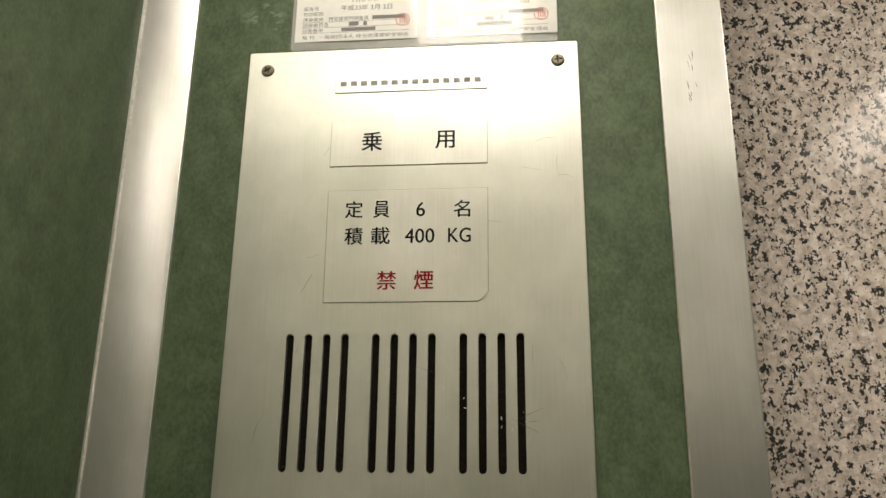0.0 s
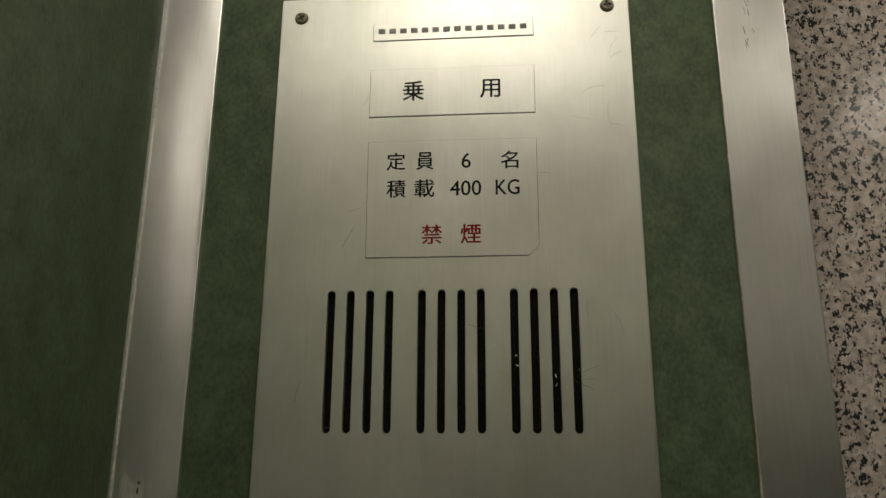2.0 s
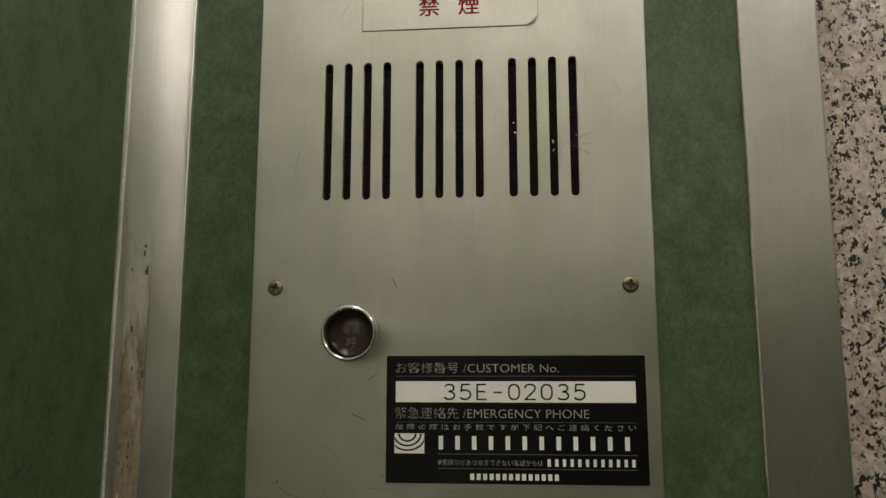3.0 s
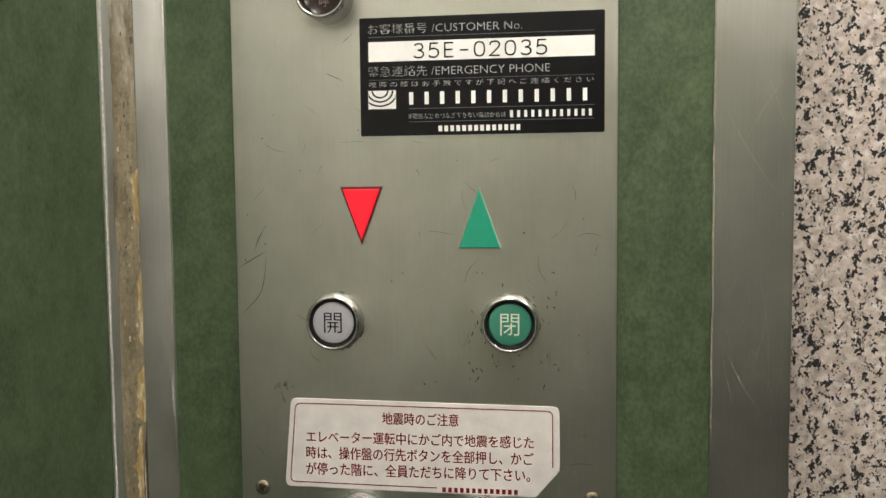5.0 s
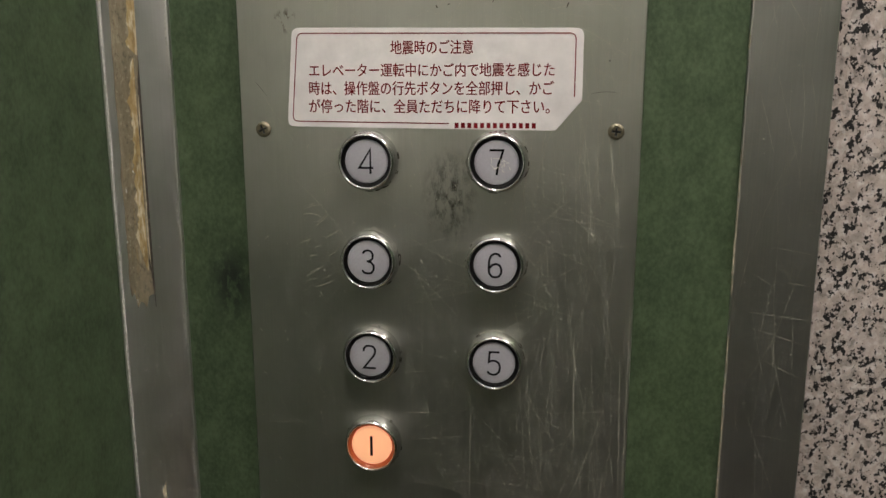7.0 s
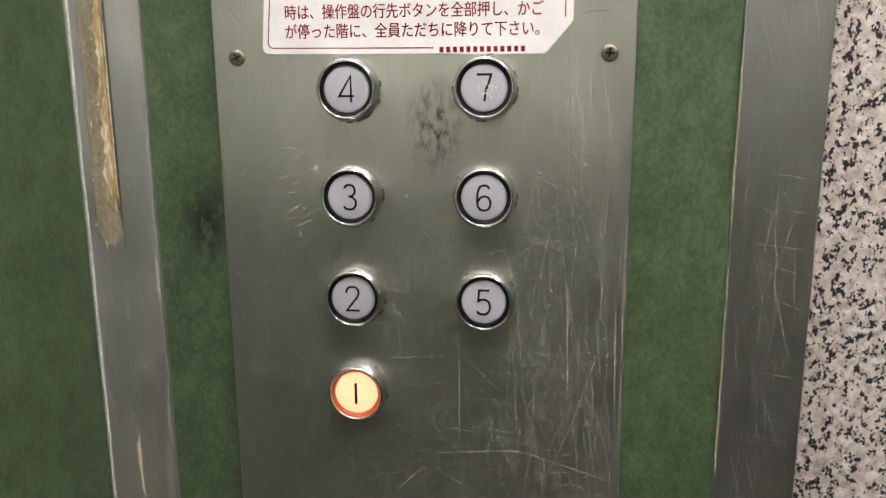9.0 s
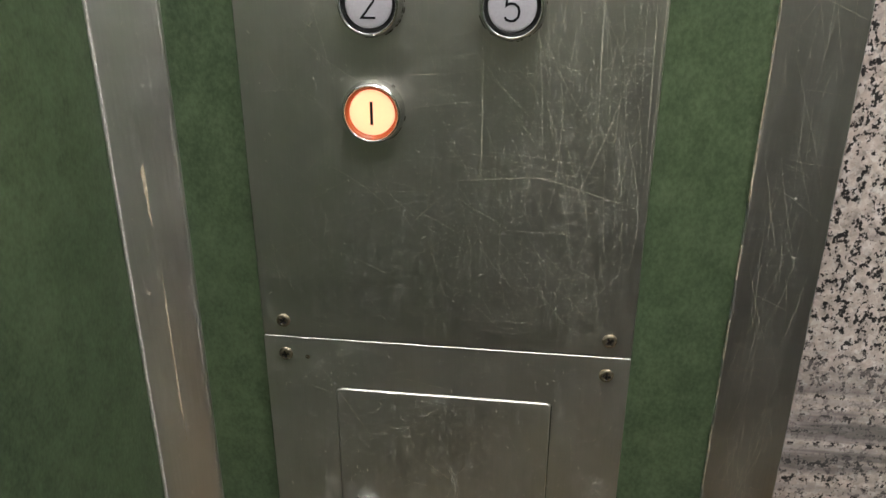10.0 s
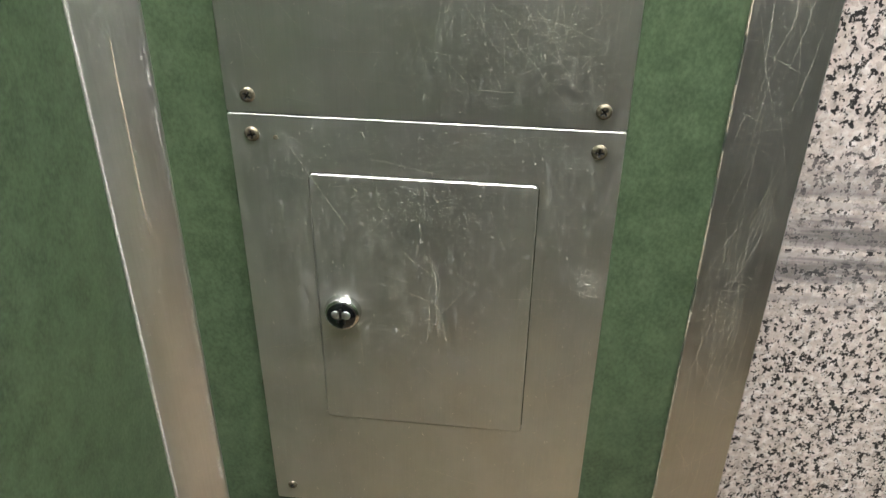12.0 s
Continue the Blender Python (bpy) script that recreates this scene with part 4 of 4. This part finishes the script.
def push_button(x, z, body, w, h, cap=CAP, ink=INK, lit=False, label="", bold=0.0):
    ring = placed("push_button", BEZEL, (x, 0, z), panel, label)
    placed("collar", COLLAR_LIT if lit else COLLAR, (x, 0, z), ring)
    placed("cap", CAPS[cap], (x, 0, z), ring)
    part("grime", ring_grime(GRIME_RNG, x, z), SCRATCH_DARK, ring, "dark dirt round the ring", "stuff")
    if body in STROKES:
        part("numeral", stroke_numeral(body, x - w / 2, x + w / 2, z - h / 2, z + h / 2, -0.0078, 0.00125), ink, ring)
        return
    part_at(letters(body, x - w / 2, x + w / 2, z - h / 2, z + h / 2, -0.00775, -0.003) if body != "bar" else bars([(x - w / 2, x + w / 2, z - h / 2, z + h / 2)], -0.0076), ink, ring)


def part_at(bm, ink, ring):
    part("numeral", bm, ink, ring)


push_button(-0.0540, 1.3125, "開", 0.0112, 0.0126, label="grey-white door-open button in a chrome ring")
push_button(0.0542, 1.3125, "閉", 0.0114, 0.0132, CAP_GREEN, PALE_INK, label="green door-close button in a chrome ring", bold=0.004)
BX, BX2 = -0.0395, 0.0368
for body, x, z, w in (("4", BX, 1.1868, 0.0088), ("3", BX, 1.1268, 0.0076), ("2", BX, 1.0672, 0.0080), ("7", BX2, 1.1870, 0.0082), ("6", BX2, 1.1270, 0.0082), ("5", BX2, 1.0668, 0.0080)):
    push_button(x, z, body, w, 0.0142, label="grey-white floor button in a chrome ring", bold=-0.008)
push_button(BX, 1.0085, "bar", 0.0017, 0.0132, CAP_LIT, INK, True, "lit orange floor button in a chrome ring")

def scored(lines, y, width):
    """Single long scratches, each through a few points of the metal, thin at both ends and a little unsteady."""
    bm = bmesh.new()
    for line in lines:
        pts = [Vector(p) for p in line]
        run = []
        for a, b in zip(pts, pts[1:]):
            n = max(3, int((b - a).length / 0.004))
            run += [a.lerp(b, k / n) for k in range(n)]
        run.append(pts[-1])
        for _ in range(3):
            run = [run[0]] + [(p + 2 * q + r) / 4 for p, q, r in zip(run, run[1:], run[2:])] + [run[-1]]
        left, right = [], []
        for i, p in enumerate(run):
            d = (run[min(i + 1, len(run) - 1)] - run[max(i - 1, 0)]).normalized()
            f = i / (len(run) - 1)
            h = width / 2 * (0.3 + 0.7 * math.sin(math.pi * f)) * rng.uniform(0.5, 1.2)
            p = p + Vector((-d.y, d.x)) * rng.uniform(-0.0001, 0.0001)
            left.append(bm.verts.new((p.x - d.y * h, y, p.y + d.x * h)))
            right.append(bm.verts.new((p.x + d.y * h, y - h * 0.3, p.y - d.x * h)))
        for i in range(len(run) - 1):
            bm.faces.new((left[i], left[i + 1], right[i + 1], right[i]))
    return bm


# scratches, thickest on the lower right where hands and bags rub
rng = random.Random(11)
part("scratch", ribbons(rng, 560, (-0.112, 0.113, 0.865, 1.30), -0.00012, (0.010, 0.070), (0.00004, 0.00011), None, 0.14, lambda u, v: (0.06 + 0.94 * u ** 1.6) * (1.0 - 0.6 * v)), SCRATCH, panel, "fine bright scratches", "stuff")
part("scratch", ribbons(rng, 100, (0.045, 0.114, 0.90, 1.25), -0.00012, (0.02, 0.11), (0.00006, 0.00018), (1.57, 0.10), 0.2), SCRATCH, panel, "upright bright scratches", "stuff")
part("scratch", ribbons(rng, 150, (-0.112, 0.112, 1.27, 1.60), -0.00012, (0.003, 0.026), (0.00003, 0.00009), None, 0.2, lambda u, v: (0.15 + 0.85 * u) * (1 - 0.6 * v)), SCRATCH, panel, "scattered bright scratches", "stuff")
part("scratch", ribbons(rng, 22, (-0.112, 0.112, 1.60, 1.87), -0.00012, (0.005, 0.022), (0.00010, 0.00022), None, 0.5, lambda u, v: 0.15 + 0.85 * u), SCRATCH_DARK, panel, "faint dark scratches", "stuff")
part("scratch", ribbons(rng, 34, (-0.112, 0.112, 1.22, 1.45), -0.00013, (0.005, 0.02), (0.00012, 0.00026), None, 0.7), SCRATCH_DARK, panel, "dark scratches", "stuff")

part("grime", ribbons(rng, 60, (0.028, 0.085, 1.272, 1.345), -0.00014, (0.0008, 0.004), (0.0003, 0.0008), (1.57, 0.8), 0.3, lambda u, v: 1.0 - 0.5 * v), SCRATCH_DARK, panel, "dark dirt specks round the green button", "stuff")
part("grime", ribbons(rng, 26, (-0.112, 0.11, 1.19, 1.45), -0.00014, (0.0006, 0.002), (0.0004, 0.0009), None, 0.3), SCRATCH_DARK, panel, "scattered dark dirt specks", "stuff")
part("burr", ribbons(rng, 16, (0.020, 0.078, 1.612, 1.645), -0.00014, (0.0008, 0.003), (0.0003, 0.0007), (1.57, 0.6), 0.3), SCRATCH, panel, "bright burrs beside the slots", "stuff")
part("burr", ribbons(rng, 70, (-0.03, 0.05, 1.565, 1.585), -0.00014, (0.002, 0.007), (0.00004, 0.0001), None, 0.9), SCRATCH, panel, "faint scribble under the slots", "stuff")

part("scratch", ribbons(rng, 16, (BX2 - 0.004, BX2 + 0.009, 1.181, 1.190), -0.0082, (0.002, 0.005), (0.0002, 0.0004), None, 0.3), SCRATCH, panel, "star of pale chips on a button cap", "stuff")

LONG = [
    ((0.008, 0.969), (0.057, 0.973), (0.112, 0.956)), ((0.104, 1.042), (0.089, 0.992), (0.072, 0.950)),
    ((0.022, 1.043), (0.022, 0.972)), ((0.084, 1.076), (0.086, 1.006)), ((0.111, 1.077), (0.114, 0.971)),
    ((0.116, 1.120), (0.116, 0.960)), ((-0.017, 0.943), (0.001, 0.961)), ((-0.021, 1.029), (-0.002, 1.030)), ((0.071, 1.057), (0.069, 1.037)),
]
part("scratch", scored(LONG, -0.00016, 0.00042), SCRATCH, panel, "long bright scratches", "stuff")
part("scratch", scored([((0.028, 1.517), (0.059, 1.521), (0.090, 1.523)), ((0.062, 1.541), (0.068, 1.521), (0.073, 1.498))], -0.00016, 0.00020), SCRATCH, panel, "crossing pale scratches", "stuff")
DARK = [
    ((-0.034, 1.543), (-0.030, 1.535)), ((-0.047, 1.483), (-0.041, 1.488)), ((-0.058, 1.465), (-0.047, 1.460)),
    ((-0.098, 1.372), (-0.103, 1.364), (-0.106, 1.355)), ((-0.116, 1.346), (-0.098, 1.356)), ((-0.098, 1.352), (-0.101, 1.329), (-0.115, 1.316)),
]
part("scratch", scored(DARK, -0.00016, 0.00050), SCRATCH_DARK, panel, "long dark scratches", "stuff")

# ---- lower access panel ----
low = thing("access_panel", (0, 0, P_BOT), "scuffed stainless steel lower panel with a locked hatch", "lift panel")
HX, HZ0, HZ1 = 0.0712, 0.6255, 0.8225
part("plate", slab(rounded(-PW, PW, P_BOT, SEAM - 0.0003, 0.0012, 2), 0.0, 0.0045, [rounded(-HX, HX, HZ0, HZ1, 0.004, 3)], 0.0003), STEEL_LOW, low)
hatch = part("hatch", slab(rounded(-HX + 0.0003, HX - 0.0007, HZ0 + 0.0003, HZ1 - 0.0009, 0.0036, 3), -0.0006, 0.0042, (), 0.0008), STEEL_LOW, low, "flush steel hatch with a rounded edge")
part("hatch_backing", one_box(-HX - 0.003, HX + 0.003, 0.0041, 0.0046, HZ0 - 0.003, HZ1 + 0.003), BLACK, low)
LC = (-0.0540, 0.7215)
lock = part("lock", lathe([(0.0126, -0.0006), (0.0126, -0.0040), (0.0120, -0.0062), (0.0108, -0.0074), (0.0098, -0.0076)], 40, LC), CHROME, hatch, "round chrome key lock")
part("lock_face", lathe([(0.0098, -0.0076), (0.0080, -0.0084), (0.0040, -0.0089), (0.0, -0.0090)], 40, LC), LOCK_DARK, hatch, "dark polished lock face")
# two added bright bumps stand for the highlights on the lock face
for sx in (-1, 1):
    part("lock_glint", lathe([(0.0034, -0.0080), (0.0031, -0.0090), (0.0018, -0.0094), (0.0, -0.0095)], 20, (LC[0] + sx * 0.0033, LC[1] + 0.0014)), GLINT, hatch, "bright bump standing for a highlight beside the key slot")
kh = bmesh.new()
box(kh, LC[0] - 0.0008, LC[0] + 0.0008, -0.0102, -0.0080, LC[1] - 0.0010, LC[1] + 0.0066)
for sx in (-1, 1):
    box(kh, LC[0] + sx * 0.0022 - 0.0006, LC[0] + sx * 0.0022 + 0.0006, -0.0091, -0.0080, LC[1] - 0.0050, LC[1] - 0.0015)
part("keyhole", kh, BLACK, hatch)
for x, z in ((-0.1035, 0.8455), (0.1035, 0.8455)):
    s = placed("screw", SCREW, (x, 0, z), low)
    s.rotation_euler = (0, rng.uniform(0, 1.5), 0)
for x, z in ((-0.1045, 0.5500), (0.1025, 0.5500)):
    s = placed("screw", SCREW_SMALL, (x, 0, z), low)
    s.rotation_euler = (0, rng.uniform(0, 1.5), 0)
part("rivet_hole", lathe([(0.0016, -0.0001), (0.0014, -0.0004), (0.0006, -0.0002), (0.0, -0.0001)], 14, (-0.0890, 0.8440)), DIRTY_CHROME, low)
part("scratch", ribbons(rng, 55, (-0.113, 0.113, 0.55, 0.85), -0.00075, (0.006, 0.06), (0.00005, 0.00015), None, 0.25), SCRATCH, low, "fine bright scratches", "stuff")

part("scratch", scored([((-0.081, 0.839), (-0.046, 0.782)), ((0.004, 0.770), (0.012, 0.751), (0.008, 0.719)), ((-0.011, 0.768), (0.010, 0.751)), ((0.008, 0.719), (0.030, 0.747)), ((-0.011, 0.740), (0.009, 0.732))], -0.00085, 0.00032), SCRATCH, low, "fan of long pale scratches", "stuff")
part("scratch", ribbons(rng, 34, (0.094, 0.112, 0.744, 0.769), -0.00076, (0.002, 0.008), (0.0001, 0.0003), None, 0.6), NICK, low, "pale rubbed patch", "stuff")
part("scratch", ribbons(rng, 16, (0.002, 0.012, 0.700, 0.765), -0.00082, (0.010, 0.03), (0.00015, 0.0004), (1.45, 0.15), 0.3), NICK, low, "upright pale scrape", "stuff")
part("scratch", ribbons(rng, 150, (-0.114, 0.114, 0.540, 0.855), -0.00076, (0.0010, 0.004), (0.0003, 0.0008), (1.57, 0.5), 0.3), NICK, low, "small pale nicks", "stuff")
part("scratch", ribbons(rng, 90, (-0.112, 0.114, 0.865, 1.20), -0.00013, (0.0010, 0.004), (0.0003, 0.0007), (1.57, 0.6), 0.3, lambda u, v: 1.0 - 0.6 * v), NICK, panel, "small pale nicks", "stuff")
part("scratch", ribbons(rng, 16, (-0.085, -0.055, 1.105, 1.165), -0.00013, (0.006, 0.016), (0.00015, 0.0004), (0.5, 0.2), 0.8), SCRATCH, panel, "pale scribbled scrape", "stuff")

part("scratch", ribbons(rng, 230, (-0.114, 0.114, 0.865, 1.32), -0.00013, (0.0005, 0.0014), (0.0002, 0.0006), None, 0.2, lambda u, v: 1.0 - 0.6 * v), NICK, panel, "pale pinprick dents", "stuff")
part("scratch", ribbons(rng, 260, (-0.114, 0.114, 0.540, 0.858), -0.00077, (0.0005, 0.0016), (0.0002, 0.0007), None, 0.2), NICK, low, "pale pinprick dents", "stuff")
part("scratch", ribbons(rng, 50, (0.176, 0.216, 0.55, 1.40), 0.0021, (0.0005, 0.0014), (0.0002, 0.0006), None, 0.2), NICK, jamb, "pale pinprick dents", "stuff")

# scratches on the jamb
JAMB_LINES = [
    ((0.196, 1.145), (0.196, 1.107), (0.198, 1.096), (0.199, 1.045)), ((0.210, 1.131), (0.203, 1.105), (0.198, 1.086), (0.184, 1.058)),
    ((0.193, 1.140), (0.204, 1.139), (0.217, 1.136)), ((0.183, 1.125), (0.195, 1.118)), ((0.203, 1.120), (0.217, 1.118)),
    ((0.183, 1.102), (0.217, 1.098)), ((0.184, 1.093), (0.216, 1.083)), ((0.193, 1.073), (0.217, 1.062)),
    ((0.181, 1.141), (0.177, 1.114)), ((0.207, 1.105), (0.210, 1.059)), ((0.194, 1.118), (0.190, 1.089)),
]
part("scratch", scored(JAMB_LINES, 0.0020, 0.00024), SCRATCH, jamb, "long crossing scratches", "stuff")
part("scratch", ribbons(rng, 22, (0.176, 0.216, 0.60, 1.04), 0.0021, (0.010, 0.034), (0.00007, 0.00017), (-0.25, 0.2), 0.2), SCRATCH, jamb, "level bright scratches", "stuff")
part("scratch", ribbons(rng, 110, (0.176, 0.215, 0.55, 1.46), 0.0021, (0.012, 0.09), (0.00006, 0.00017), (1.57, 0.35), 0.15, lambda u, v: 1.0 - 0.5 * v), SCRATCH, jamb, "fine bright scratches", "stuff")
part("scratch", ribbons(rng, 40, (0.188, 0.206, 0.66, 0.83), 0.0021, (0.02, 0.08), (0.00006, 0.00016), (1.5, 0.12), 0.2), SCRATCH, jamb, "rubbed bright scratches", "stuff")
part("scratch", ribbons(rng, 10, (0.190, 0.197, 1.83, 1.88), 0.0021, (0.004, 0.010), (0.0003, 0.0006), (1.65, 0.2), 0.3), SCRATCH_DARK, jamb, "short dark nicks", "stuff")

# ---- certificates in a clear sleeve above the panel ----
holder = thing("certificate_holder", (0.008, 0.004, 1.884), "clear plastic sleeve with two printed certificates above the steel panel", "certificate holder")
CY = 0.0018
C_TOP = 2.010
film = part("sleeve", slab(rounded(-0.0890, 0.1045, 1.8840, C_TOP + 0.006, 0.002, 2), -0.0002, 0.0004), FILM, holder, "clear glossy plastic sleeve")
film.visible_shadow = False
part("backing", slab(rounded(-0.0885, 0.1040, 1.8845, C_TOP + 0.005, 0.002, 2), 0.0030, 0.0038), plain("smoky plastic back", (0.30, 0.30, 0.28), 0.3), holder)
for x0, x1, zb in ((-0.0858, 0.0042, 1.8905), (0.0112, 0.1042, 1.8905)):
    card = part("certificate", slab(rounded(x0, x1, zb, C_TOP), CY, CY + 0.0004), PAPER, holder, "white printed inspection certificate")
    ty = CY - 0.00012
    w = x1 - x0
    part("lettering", letters("建築物 定期調査報告済証", x0 + 0.14 * w, x0 + 0.84 * w, 1.9305, 1.9378, ty), GREY_INK, card)
    part("lettering", letters("所沢市", x0 + 0.46 * w, x0 + 0.68 * w, 1.9222, 1.9290, ty), GREY_INK, card)
    part("lettering", letters("平成33年 2月 2日", x0 + 0.37 * w, x0 + 0.79 * w, 1.9152, 1.9200, ty), GREY_INK, card)
    for k, body in enumerate(("報告先", "有効期限", "調査資格", "調査者氏名", "台帳番号")):
        zz = 1.9180 - 0.0046 * k
        part("lettering", letters(body, x0 + 0.06 * w, x0 + (0.06 + 0.042 * len(body)) * w, zz - 0.0017, zz + 0.0017, ty), GREY_INK, card)
    part("lettering", letters("特定建築物調査員", x0 + 0.27 * w, x0 + 0.60 * w, 1.9072, 1.9106, ty), GREY_INK, card)
    part("name_strip", bars([(x0 + 0.44 * w, x0 + 0.52 * w, 1.9026, 1.9060), (x0 + 0.56 * w, x0 + 0.59 * w, 1.9026, 1.9060), (x0 + 0.63 * w, x0 + 0.90 * w, 1.9074, 1.9104), (x0 + 0.38 * w, x0 + 0.66 * w, 1.8982, 1.9012)], CY), BAR_INK, card, "plain grey bars")
    part("ruled_line", bars([(x0 + 0.05 * w, x1 - 0.07 * w, zz, zz + 0.0002) for zz in (1.9064, 1.9018, 1.8974)], CY), GREY_INK, card)
    part("lettering", letters("発 行  一般財団法人 埼玉県建築安全協会", x0 + 0.06 * w, x0 + 0.93 * w, 1.8924, 1.8956, ty), GREY_INK, card)
    sx, sz = x0 + 0.88 * w, 1.9060
    seal = bmesh.new()
    a = [seal.verts.new((sx + 0.0052 * math.cos(i * math.pi / 12), ty - 0.00004, sz + 0.0052 * math.sin(i * math.pi / 12))) for i in range(24)]
    b = [seal.verts.new((sx + 0.0047 * math.cos(i * math.pi / 12), ty - 0.00004, sz + 0.0047 * math.sin(i * math.pi / 12))) for i in range(24)]
    for i in range(24):
        seal.faces.new((a[i], a[(i + 1) % 24], b[(i + 1) % 24], b[i]))
    for dx in (-0.0022, -0.0006, 0.001, 0.0024):
        box(seal, sx + dx, sx + dx + 0.0006, ty - 0.00008, ty, sz - 0.003, sz + 0.003)
    part("stamp", seal, STAMP_INK, card, "round red stamp")
